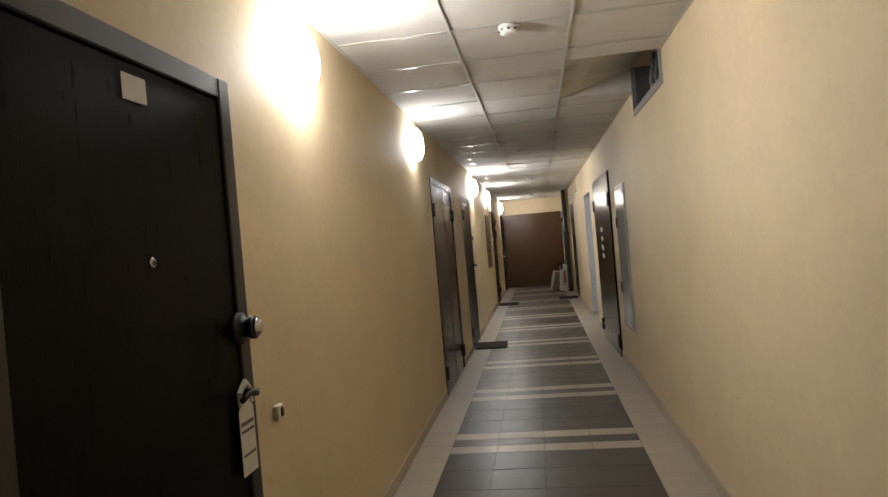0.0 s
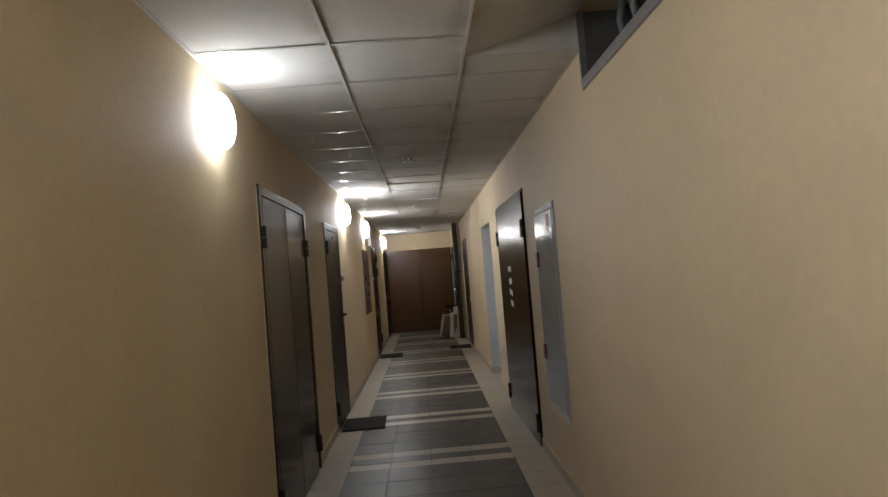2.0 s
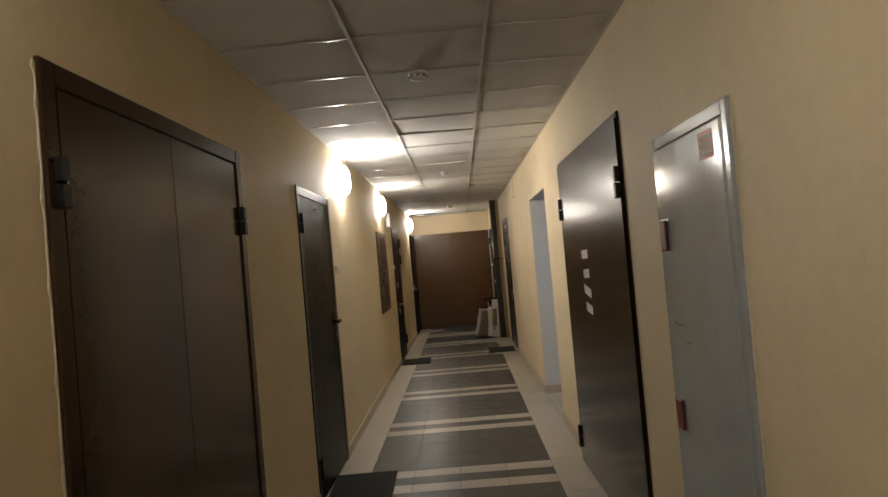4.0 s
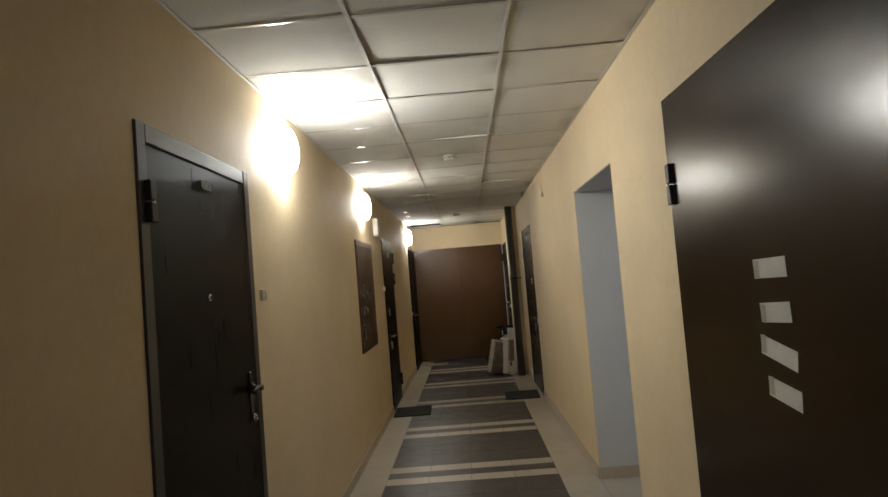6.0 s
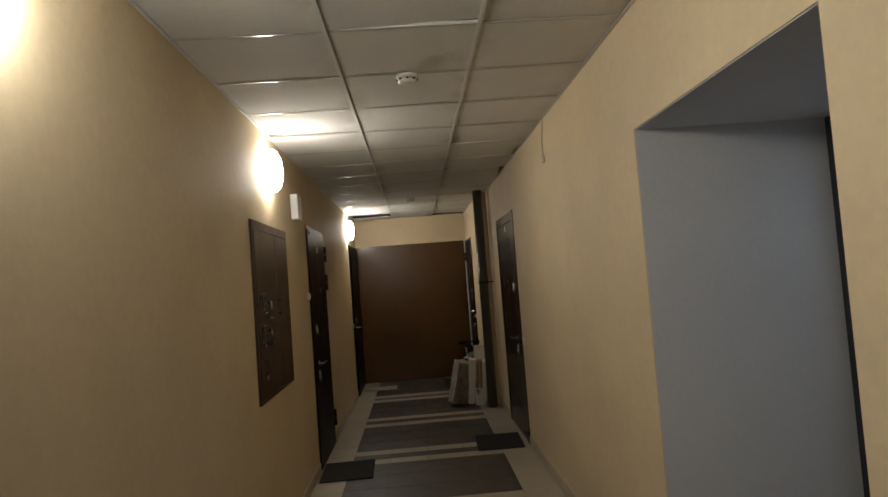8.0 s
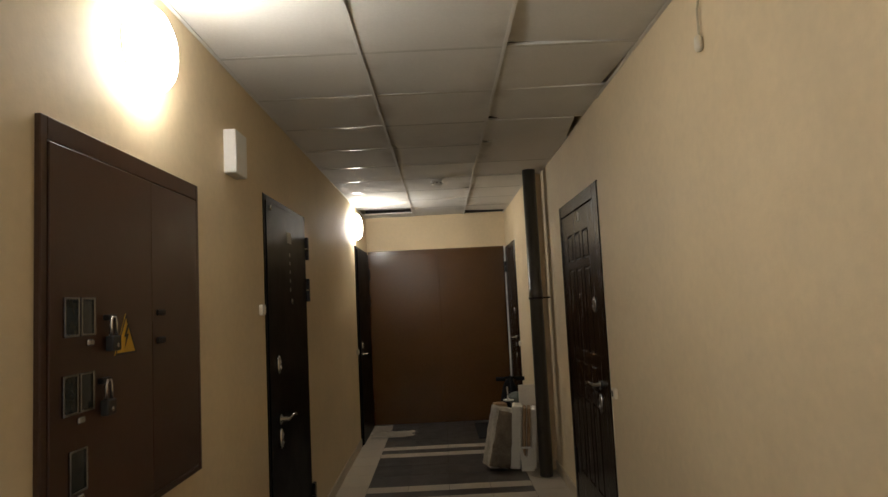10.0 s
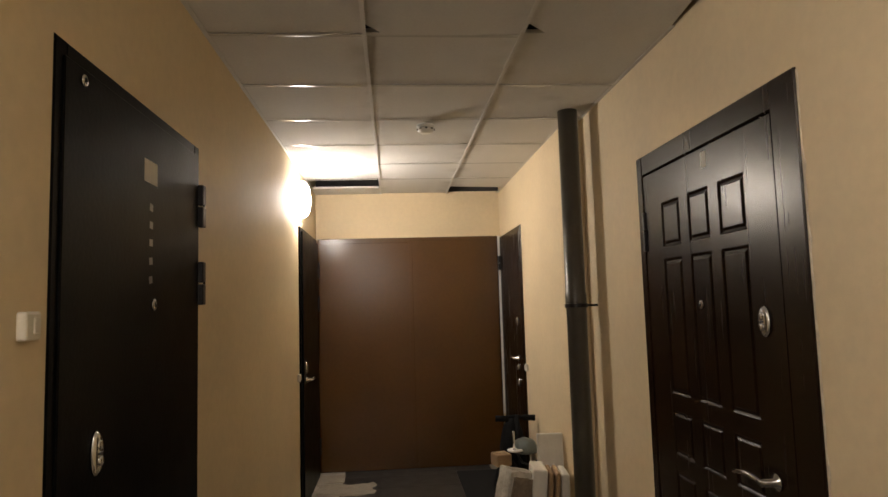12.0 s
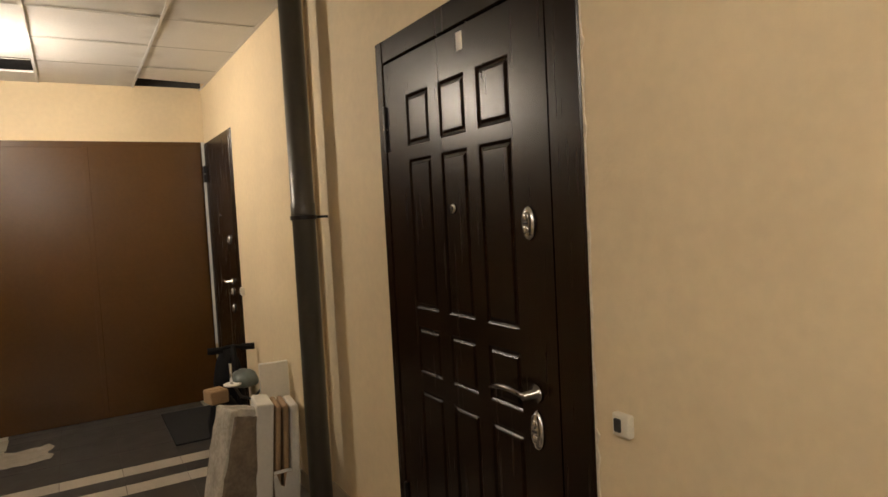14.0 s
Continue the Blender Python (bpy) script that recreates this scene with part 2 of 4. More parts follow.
def lathe(bm, P, u, z, profile, seg=24, su=1.0, sz=1.0):
    """Turned shape standing out from a wall: profile rows are (radius, n)."""
    rings = []
    for r, n in profile:
        if r < 1e-5:
            rings.append([bm.verts.new(P(u, n, z))])
        else:
            rings.append([bm.verts.new(P(u + su * r * math.cos(2 * math.pi * i / seg), n, z + sz * r * math.sin(2 * math.pi * i / seg))) for i in range(seg)])
    for a, b in zip(rings, rings[1:]):
        for i in range(seg):
            j = (i + 1) % seg
            if len(a) == 1 and len(b) > 1:
                bm.faces.new((a[0], b[i], b[j]))
            elif len(b) == 1 and len(a) > 1:
                bm.faces.new((a[i], a[j], b[0]))
            elif len(a) > 1:
                bm.faces.new((a[i], a[j], b[j], b[i]))
    for ring in (rings[0], rings[-1]):
        if len(ring) > 2:
            bm.faces.new(ring)
    return bm


def tube(bm, points, r, seg=10):
    pts = [Vector(p) for p in points]
    rings = []
    for i, p in enumerate(pts):
        d = (pts[min(i + 1, len(pts) - 1)] - pts[max(i - 1, 0)]).normalized()
        side = d.cross(Vector((0.31, 0.17, 0.93))).normalized()
        up = side.cross(d).normalized()
        rings.append([bm.verts.new(p + r * (side * math.cos(2 * math.pi * k / seg) + up * math.sin(2 * math.pi * k / seg))) for k in range(seg)])
    for a, b in zip(rings, rings[1:]):
        for k in range(seg):
            bm.faces.new((a[k], a[(k + 1) % seg], b[(k + 1) % seg], b[k]))
    bm.faces.new(rings[0])
    bm.faces.new(rings[-1])
    return bm


def base_of(ob):
    while ob.parent:
        ob = ob.parent
    return ob.location


def part(name, bm, mat, parent=None, label="", smooth=False):
    """Link a bmesh, drawn in world coordinates, as one mesh object under a thing or a part."""
    bmesh.ops.recalc_face_normals(bm, faces=bm.faces)
    if parent is not None:
        bmesh.ops.translate(bm, verts=bm.verts, vec=-base_of(parent))
    me = bpy.data.meshes.new(name)
    bm.to_mesh(me)
    bm.free()
    me.materials.append(mat if not isinstance(mat, str) else M[mat])
    if smooth:
        me.polygons.foreach_set("use_smooth", [True] * len(me.polygons))
    ob = new(name, me)
    if parent is not None:
        ob.parent = parent
    if label:
        tagged(ob, label)
    return ob


def thing(name, at, label, category, group="", kind=""):
    ob = new(name)
    ob.location = at
    ob.empty_display_size = 0.05
    return tagged(ob, label, category, group, kind)


def B():
    return bmesh.new()


# ---------- walls ----------
def wall(name, P, u0, u1, z1, holes, mat, depth=WALL):
    """A wall with rectangular openings (u0, u1, z0, z1) right through it."""
    bm = B()
    cuts = sorted({u0, u1, *[h[0] for h in holes], *[h[1] for h in holes]})
    for a, b in zip(cuts, cuts[1:]):
        mid, z = (a + b) / 2, 0.0
        for h in sorted([h for h in holes if h[0] < mid < h[1]], key=lambda h: h[2]):
            if h[2] > z:
                bx(bm, P, a, b, -depth, 0, z, h[2])
            z = h[3]
        if z < z1:
            bx(bm, P, a, b, -depth, 0, z, z1)
    return tagged(part(name, bm, mat), kind="structure")


D0, D1, D2, D3, D5 = (-1.20, -0.210, 2.010), (3.72, 5.15, 2.075), (6.19, 7.180, 2.048), (11.76, 12.74, 2.05), (15.18, 16.20, 2.075)
RD, D4, D6 = (5.105, 6.757, 2.10), (12.022, 13.14, 2.08), (15.33, 16.288, 2.075)
STEP = 13.95
NICHE, CAB, PANEL, VENT = (7.745, 8.90, 2.042), (9.94, 10.86, 0.895, 1.915), (3.95, 4.62, 0.46, 1.868), (1.91, 3.03, 2.30, 2.68)

tagged(wall("wall_west", left, YS, YE + 0.1, 2.9, [(a, b, 0, c) for a, b, c in (D0, D1, D2, D3, D5)] + [CAB], "wall"), "cream-painted corridor wall with lightly textured surface", "wall")
tagged(wall("wall_east_2", right_far, STEP, YE + 0.1, 2.9, [(D6[0], D6[1], 0, D6[2])], "wall"), "cream-painted wall stepping in beyond the drain pipe", "wall")
tagged(wall("wall_east", right, YS, STEP, 2.9, [(a, b, 0, c) for a, b, c in (RD, D4, NICHE)] + [PANEL, VENT], "wall"), "cream-painted corridor wall with a deep window niche", "wall")
# added dark strip: shade for ceiling gaps where the cream wall would show
tagged(wall("wall_north_2", lambda u, n, z: end(u, n, z + ZC + 0.012), XL, XR2, 2.888 - ZC, [], "concrete"), "end wall strip above the suspended ceiling, coloured dark as its shade", "wall")
tagged(wall("wall_north", end, XL, XR2, ZC + 0.012, [(XL + 0.01, 1.268, 0, 2.09)], "wall"), "cream wall above the double doors at the corridor end", "wall")
tagged(wall("wall_south", lambda u, n, z: Vector((u, YS + n, z)), XL - WALL, XR + WALL, 2.9, [], "wall"), "plain cream wall closing the corridor", "wall")
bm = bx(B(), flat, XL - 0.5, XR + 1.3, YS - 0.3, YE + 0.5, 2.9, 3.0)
tagged(part("ceiling_slab", bm, "concrete"), "concrete slab above the suspended ceiling, coloured near-black for the unlit void", "ceiling", kind="structure")
bm = B()
for P, a, b in ((left, *D0[:2]), (left, *D1[:2]), (left, *D2[:2]), (left, *D3[:2]), (left, *D5[:2]), (right, *RD[:2]), (right, *D4[:2]), (right_far, *D6[:2]), (right, *PANEL[:2]), (left, *CAB[:2])):
    bx(bm, P, a - 0.05, b + 0.05, -WALL - 0.06, -WALL - 0.01, 0, 2.2)
bx(bm, end, XL, XR2, -WALL - 0.06, -WALL - 0.01, 0, 2.2)
tagged(part("wall_backing", bm, "concrete"), "dark masonry closing the door openings", "wall", kind="structure")

# niche with a glazed door to the outside
nx0, nx1, (ny0, ny1, nz) = XR + WALL, 2.16, NICHE
for name, y0, y1, z0, z1, words in (("wall_niche_1", ny1, ny1 + 0.15, 0, nz + 0.1, "whitish plastered side wall of the niche"),
                                    ("wall_niche_2", ny0 - 0.15, ny0, 0, nz + 0.1, "whitish plastered side wall of the niche"),
                                    ("wall_niche_3", ny0, ny1, nz, nz + 0.1, "whitish plastered soffit of the niche")):
    tagged(part(name, bx(B(), flat, nx0, nx1 + 0.16, y0, y1, z0, z1), "niche"), words, "wall", kind="structure")
for name, y0, y1, z0, z1 in (("wall_reveal_1", ny1 - 0.004, ny1 - 0.001, 0.0, nz), ("wall_reveal_2", ny0 + 0.001, ny0 + 0.004, 0.0, nz),
                             ("wall_reveal_3", ny0 + 0.004, ny1 - 0.004, nz - 0.004, nz - 0.001)):
    tagged(part(name, bx(B(), flat, XR + 0.004, nx1, y0, y1, z0, z1), "niche"), "whitish plaster lining the niche opening", "wall", kind="structure")

win = thing("window_1", (nx1 + 0.05, (ny0 + ny1) / 2, 0), "dark-framed glazed door in the niche showing blue dusk", "window", kind="structure")
bm = B()
for u0, u1, z0, z1 in ((ny0, ny0 + 0.09, 0, nz), (ny1 - 0.09, ny1, 0, nz), (ny0 + 0.09, ny1 - 0.09, nz - 0.09, nz), (ny0 + 0.09, ny1 - 0.09, 0, 0.12), (ny0 + 0.09, ny1 - 0.09, 0.85, 0.93)):
    bx(bm, lambda u, n, z: Vector((nx1 + n, u, z)), u0, u1, 0.0, 0.08, z0, z1, 0.004)
part("window_frame", bm, "frame_dark", win)
for z0, z1 in ((0.12, 0.85), (0.93, nz - 0.09)):
    ob = part("pane", bx(B(), lambda u, n, z: Vector((nx1 + n, u, z)), ny0 + 0.09, ny1 - 0.09, 0.035, 0.043, z0, z1), "glass", win)
    ob.visible_shadow = False
bm = bx(B(), flat, nx1 + 0.6, nx1 + 0.62, ny0 - 0.6, ny1 + 0.6, -0.2, 2.6)
tagged(part("backdrop", bm, "dusk"), "blue dusk beyond the glazed door", "sky", kind="structure")
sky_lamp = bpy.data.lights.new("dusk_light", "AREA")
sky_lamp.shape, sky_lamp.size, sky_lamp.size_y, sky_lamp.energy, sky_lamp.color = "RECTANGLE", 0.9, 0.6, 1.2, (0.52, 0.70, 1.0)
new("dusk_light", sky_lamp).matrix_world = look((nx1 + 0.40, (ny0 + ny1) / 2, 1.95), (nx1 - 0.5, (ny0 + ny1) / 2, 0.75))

# ---------- suspended ceiling ----------
RAIL = (0.19, 0.80)
JOINTS = [5.545 + 0.5586 * k for k in range(-19, 20)]
JOINTS = [YS] + [j for j in JOINTS if YS + 0.1 < j < YE - 0.3] + [YE]
COLS = [(XL, RAIL[0]), RAIL, (RAIL[1], XR)]


def ceiling_cell(bm, x0, x1, y0, y1, lift=(0, 0, 0, 0), slip=((0, 0), (0, 0), (0, 0), (0, 0)), notch=None):
    """One tile; slip shifts its corners, notch (corner, dx, dy) breaks one corner off."""
    g = 0.0022
    corners = ((x0 + g, y0 + g), (x1 - g, y0 + g), (x1 - g, y1 - g), (x0 + g, y1 - g))
    low = []
    for k, ((x, y), d, (sx, sy)) in enumerate(zip(corners, lift, slip)):
        if notch and notch[0] == k:
            ix, iy = (1 if k in (0, 3) else -1) * notch[1], (1 if k < 2 else -1) * notch[2]
            pair = [Vector((x, y + iy, ZC + d)), Vector((x + ix, y, ZC + d))]
            low += pair if k in (0, 2) else pair[::-1]
        else:
            low.append(Vector((x + sx, y + sy, ZC + d)))
    a = [bm.verts.new(p) for p in low]
    b = [bm.verts.new(p + Vector((0, 0, 0.014))) for p in low]
    bm.faces.new(a)
    bm.faces.new(b)
    for i in range(len(low)):
        k = (i + 1) % len(low)
        bm.faces.new((a[i], a[k], b[k], b[i]))


rnd = random.Random(5)
bm = B()
for j, (y0, y1) in enumerate(zip(JOINTS, JOINTS[1:])):
    for c, (x0, x1) in enumerate(COLS):
        lift = [rnd.uniform(0.0, 0.006) for _ in range(4)]
        if rnd.random() < 0.18:
            lift[rnd.randrange(4)] += 0.012
        if c == 2 and 1.60 < y0 < 2.6:
            lift = [0.0, 0.12 if y0 < 1.7 else 0.175, 0.175, 0.0]
            if y0 < 1.7:
                ceiling_cell(bm, x0, x1, y0, 1.90)
                ceiling_cell(bm, x0, x1, 1.90, y1, [0.0, 0.175, 0.175, 0.0])
                continue
        if c == 2 and 2.6 < y0 < 3.0:
            ceiling_cell(bm, x0, x1, y0, 3.03, [0.0, 0.175, 0.175, 0.0])
            ceiling_cell(bm, x0, x1, 3.03, y1)
            continue
        if c == 0 and y0 > 15.4:
            ceiling_cell(bm, x0, x1, 15.98, y1)
            if y0 < 15.55:
                ceiling_cell(bm, x0, x1, y0, 15.60)
            continue
        if c == 2 and y0 > 15.4:
            ceiling_cell(bm, x0, x1, y0, 16.02, slip=((0, 0), (0, 0), (0, 0.04), (0, -0.05)))
            continue
        if c == 2 and 11.0 < y0 < 12.8:
            if y0 < 11.5:
                ceiling_cell(bm, x0, x1, y0, y1, [0.0, 0.004, 0.010, 0.0], ((0, 0), (0, 0), (-0.03, 0), (0, 0)))
            elif y0 < 12.1:
                ceiling_cell(bm, x0, x1, y0, y1, [0.0, 0.004, 0.004, 0.004], notch=(3, 0.12, 0.10))
            elif y0 < 12.7:
                ceiling_cell(bm, x0, x1, y0, y1, [0.004, 0.0, 0.0, 0.004], ((0, 0), (-0.05, 0.0), (0, 0), (0, 0)), (3, 0.11, 0.11))
            else:
                ceiling_cell(bm, x0, x1, y0, y1, [0.004, 0.0, 0.0, 0.0])
            continue
        notch = None
        if c == 1 and 14.4 < y0 < 14.6:
            notch = (1, 0.07, 0.035)
        if c == 1 and 15.0 < y0 < 15.1:
            notch = (0, 0.03, 0.05)
        if c == 1 and 12.2 < y0 < 12.3:
            notch = (3, 0.07, 0.09)
        if c == 1 and 10.4 < y0 < 10.7:
            notch = (1, 0.06, 0.03)
        ceiling_cell(bm, x0, x1, y0, y1, lift, notch=notch)
v = [bm.verts.new(p) for p in (Vector((RAIL[1], 3.028, ZC)), Vector((XR, 3.028, ZC)), Vector((XR, 3.028, ZC + 0.19)))]
bm.faces.new(v)
tagged(part("ceiling", bm, "tile"), "off-white mineral tile suspended ceiling, some tiles shifted", "ceiling", kind="structure")
bm = B()
for x in RAIL:
    bx(bm, flat, x - 0.008, x + 0.008, YS, YE, ZC - 0.004, ZC - 0.001)
    bx(bm, flat, x - 0.0015, x + 0.0015, YS, YE, ZC - 0.001, ZC + 0.03)
tagged(part("ceiling_rail", bm, "rail"), "pale metal main rails of the suspended ceiling", "rail", kind="structure")
bm = B()
for j in JOINTS[1:-1]:
    for c, (x0, x1) in enumerate(COLS):
        if (c == 2 and 1.7 < j < 3.0) or (c == 2 and 11.5 < j < 12.9):
            continue
        # bars are rolled slightly round underneath and hang a little unevenly
        t = rnd.uniform(-0.0004, 0.0004)
        low = [[bm.verts.new(Vector((x, j + 0.011 * f, ZC - 0.0022 - 0.0009 * (1 - f * f) + t * f))) for f in (-1, -0.6, -0.2, 0.2, 0.6, 1)] for x in (x0 + 0.01, x1 - 0.01)]
        for p in range(5):
            bm.faces.new((low[0][p], low[1][p], low[1][p + 1], low[0][p + 1]))
tagged(part("ceiling_bar", bm, "grid", smooth=True), "glossy white enamel cross bars between ceiling tiles", "bar", kind="structure")
bm = B()
for P, a, b in ((left, YS, YE), (right, YS, 1.9), (right, 3.04, 11.9), (right, 12.7, STEP), (right_far, STEP, YE)):
    bx(bm, P, a, b, 0.001, 0.016, ZC - 0.004, ZC - 0.0015)
tagged(part("ceiling_trim", bm, "rail"), "thin pale angle trim along the ceiling edge", "trim", kind="structure")

# ---------- lamps ----------
def wall_lamp(y, power, tint, z=2.262):
    t = thing("wall_lamp", (XL, y, z), "round opal glass wall lamp, lit, below the ceiling", "lamp", "corridor wall lamps")
    part("base", lathe(B(), left, y, z, [(0.100, 0.0), (0.108, 0.004), (0.108, 0.022), (0.100, 0.028)], 32), "white", t, "white metal base", True)
    prof = [(0.0, 0.100), (0.045, 0.098), (0.085, 0.091), (0.113, 0.078), (0.130, 0.059), (0.134, 0.044), (0.128, 0.032), (0.104, 0.026)]
    part("diffuser", lathe(B(), left, y, z, prof, 40), glowing("lit_opal_glass", tint, power), t, "glowing opal glass dome", True)


for y, power, tint in LAMPS:
    wall_lamp(y, power, tint)


# ---------- smaller fittings ----------
def smoke_detector(x, y):
    t = thing("smoke_detector", (x, y, ZC - 0.06), "round white smoke detector under the ceiling", "detector", "ceiling smoke detectors")
    up = lambda u, n, z: Vector((x + u, y + z, ZC - 0.004 - n))
    part("base", lathe(B(), up, 0, 0, [(0.05, 0.0), (0.052, 0.004), (0.052, 0.012), (0.046, 0.014)], 24), "white", t, "", True)
    head = part("sensor_head", lathe(B(), up, 0, 0, [(0.036, 0.014), (0.047, 0.02), (0.047, 0.034), (0.03, 0.045), (0.0, 0.047)], 24), "white", t, "", True)
    for k in range(8):
        a = 2 * math.pi * k / 8
        bm = bx(B(), up, 0.046 * math.cos(a) - 0.006, 0.046 * math.cos(a) + 0.006, 0.022, 0.03, 0.046 * math.sin(a) - 0.006, 0.046 * math.sin(a) + 0.006)
        part("vent_slot", bm, "dark_plastic", head, "dark sensing slot")


for x, y in ((0.49, 1.10), (0.46, 5.57), (0.505, 9.47), (0.49, 14.03)):
    smoke_detector(x, y)


def bell(P, u, z, label, button="dark_plastic"):
    t = thing("doorbell", P(u, 0, z), label, "doorbell", "doorbells beside the doors")
    case = part("housing", bx(B(), P, u - 0.026, u + 0.026, 0.0, 0.020, z - 0.027, z + 0.027, 0.005, 2), "ivory", t)
    part("button", bx(B(), P, u - 0.004, u + 0.017, 0.020, 0.024, z - 0.016, z + 0.016, 0.003), button, case)


bell(left, -0.02, 0.90, "small white doorbell with black button on the wall")
bell(left, 7.285, 1.485, "small ivory doorbell on the wall", "ivory")
bell(left, 11.68, 1.447, "small ivory doorbell on the wall", "ivory")
bell(right, 11.922, 0.920, "small ivory doorbell with black button on the wall")
bell(right_far, 15.27, 0.965, "small ivory doorbell on the wall", "ivory")
bell(left, 15.10, 0.97, "small ivory doorbell on the wall", "ivory")

t = thing("speaker_box", (XL, 11.26, 2.03), "white rectangular announcement speaker on the wall", "speaker")
part("housing", bx(B(), left, 11.185, 11.34, 0.0, 0.055, 2.032, 2.222, 0.006, 2), "white", t)
t = thing("wire_sensor", (XR, 10.53, 2.2), "small white sensor hanging on a loose cable", "sensor")
part("cable", tube(B(), [right(10.49, 0.006, ZC), right(10.50, 0.012, 2.44), right(10.545, 0.012, 2.36), right(10.55, 0.010, 2.27)], 0.004, 6), "cable", t)
part("sensor_head", lathe(B(), lambda u, n, z: Vector((XR - 0.014 + u, 10.55 + z, 2.275 - n)), 0, 0, [(0.004, 0.0), (0.013, 0.01), (0.014, 0.045), (0.008, 0.055), (0, 0.056)], 14), "ivory", t, "", True)

# ventilation hatch high in the wall
t = thing("vent_hatch", (XR, 2.47, 2.30), "open ventilation hatch with a grey metal frame by the ceiling", "vent")
bm = B()
a, b, z0, z1 = VENT
bx(bm, right, a, b, -0.02, 0.012, z0, z0 + 0.05, 0.002)
bx(bm, right, a, a + 0.05, -0.02, 0.012, z0 + 0.05, z1)
bx(bm, right, b - 0.02, b, -0.02, 0.012, z0 + 0.05, z1)
part("frame", bm, "galvanised", t)
# black lining and paler far side hold the duct's shade and light as colour
bm = B()
bx(bm, right, a, b, -0.25, -0.24, z0, z1)
bx(bm, right, a + 0.001, b - 0.001, -0.24, -0.02, z0 + 0.001, z0 + 0.02)
bx(bm, right, a + 0.001, a + 0.02, -0.24, -0.02, z0 + 0.02, z1)
part("lining", bm, "dark_plastic", t, "inside of the duct, coloured black for its deep shade")
part("side_sheet", bx(B(), right, b - 0.02, b - 0.001, -0.24, -0.02, z0 + 0.02, z1), "duct", t, "grey metal side of the duct, lit tone in its colour")
for y0, r in ((2.2, 0.03), (2.45, 0.018), (2.62, 0.018)):
    part("conduit", tube(B(), [right(y0, -0.09, 2.36), right(y0 + 0.01, -0.07, 2.48), right(y0 - 0.02, -0.10, 2.67)], r, 10), "duct" if r < 0.02 else "dark_plastic", t, "", True)


# ---------- doors ----------
def frame_of(t, P, a, b, top, wside, wtop, n0, n1, mat, wfar=None, name="door_frame"):
    wfar = wside if wfar is None else wfar
    bm = B()
    bx(bm, P, a, a + wside, n0, n1, 0.0, top, 0.004)
    bx(bm, P, b - wfar, b, n0, n1, 0.0, top, 0.004)
    bx(bm, P, a + wside, b - wfar, n0, n1 - 0.001, top - wtop, top, 0.004)
    return part(name, bm, mat, t)


def leaf(t, P, a, b, top, n0, n1, mat, z0=0.012, label="", bevel=0.003, name="leaf"):
    return part(name, bx(B(), P, a, b, n0, n1, z0, top, bevel), mat, t, label)


def hinge(t, P, u, z, n=0.02, h=0.11, w=0.034, depth=0.022):
    h0 = part("hinge", bx(B(), P, u - w / 2, u + w / 2, n, n + depth, z - h / 2, z - 0.003, 0.003), "hinge", t, "dark steel hinge")
    part("knuckle", bx(B(), P, u - w / 2, u + w / 2, n, n + depth, z + 0.003, z + h / 2, 0.003), "hinge", h0)
    part("pin", lathe(B(), P, u, z, [(0.004, n + depth - 0.004), (0.004, n + depth + 0.002)], 8), "steel", h0)


def lever(t, P, u, z, n, toward, mat="steel", length=0.12):
    h = part("handle", lathe(B(), P, u, z, [(0.026, n), (0.026, n + 0.006), (0.012, n + 0.012), (0.011, n + 0.05), (0, n + 0.052)], 18), mat, t, "curved lever handle", True)
    pts = [P(u + toward * length * f, n + 0.045 + 0.006 * math.sin(f * 3), z + 0.012 * math.sin(f * math.pi) - 0.004 * f) for f in (0, 0.2, 0.4, 0.6, 0.8, 1.0)]
    part("lever", tube(B(), pts, 0.0085, 10), mat, h, "", True)


def escutcheon(t, P, u, z, n, w=0.024, h=0.045, mat="steel"):
    e = part("lock_plate", lathe(B(), P, u, z, [(1.0, n), (1.0, n + 0.004), (0.82, n + 0.011), (0.4, n + 0.013), (0, n + 0.013)], 22, w, h), mat, t, "polished lock plate", True)
    part("boss", lathe(B(), P, u, z - 0.34 * h, [(w * 0.46, n + 0.009), (w * 0.46, n + 0.015), (w * 0.3, n + 0.018), (0, n + 0.018)], 18), mat, e, "", True)
    part("cover", lathe(B(), P, u, z + 0.36 * h, [(w * 0.5, n + 0.008), (w * 0.5, n + 0.013), (w * 0.36, n + 0.016), (0, n + 0.0165)], 18), mat, e, "round swing cover", True)
    part("keyhole", bx(B(), P, u - 0.009, u + 0.009, n + 0.0125, n + 0.015, z - 0.003, z + 0.003), "dark_plastic", e)


def peephole(t, P, u, z, n, r=0.011):
    p = part("peephole", lathe(B(), P, u, z, [(r, n), (r, n + 0.004), (r * 0.6, n + 0.006)], 16), "steel", t, "", True)
    part("lens", lathe(B(), P, u, z, [(r * 0.55, n + 0.006), (0, n + 0.009)], 12), "smoked", p)


def sticker(t, P, u, z, n, w, h, turn=0.0, mat="paper", name="sticker", label="small white paper sticker"):
    bm = B()
    c, s = math.cos(turn), math.sin(turn)
    cor = [(-w / 2, -h / 2), (w / 2, -h / 2), (w / 2, h / 2), (-w / 2, h / 2)]
    lo = [bm.verts.new(P(u + x * c - y * s, n, z + x * s + y * c)) for x, y in cor]
    hi = [bm.verts.new(P(u + x * c - y * s, n + 0.0012, z + x * s + y * c)) for x, y in cor]
    bm.faces.new(lo)
    bm.faces.new(hi)
    for i in range(4):
        bm.faces.new((lo[i], lo[(i + 1) % 4], hi[(i + 1) % 4], hi[i]))
    return part(name, bm, mat, t, label)


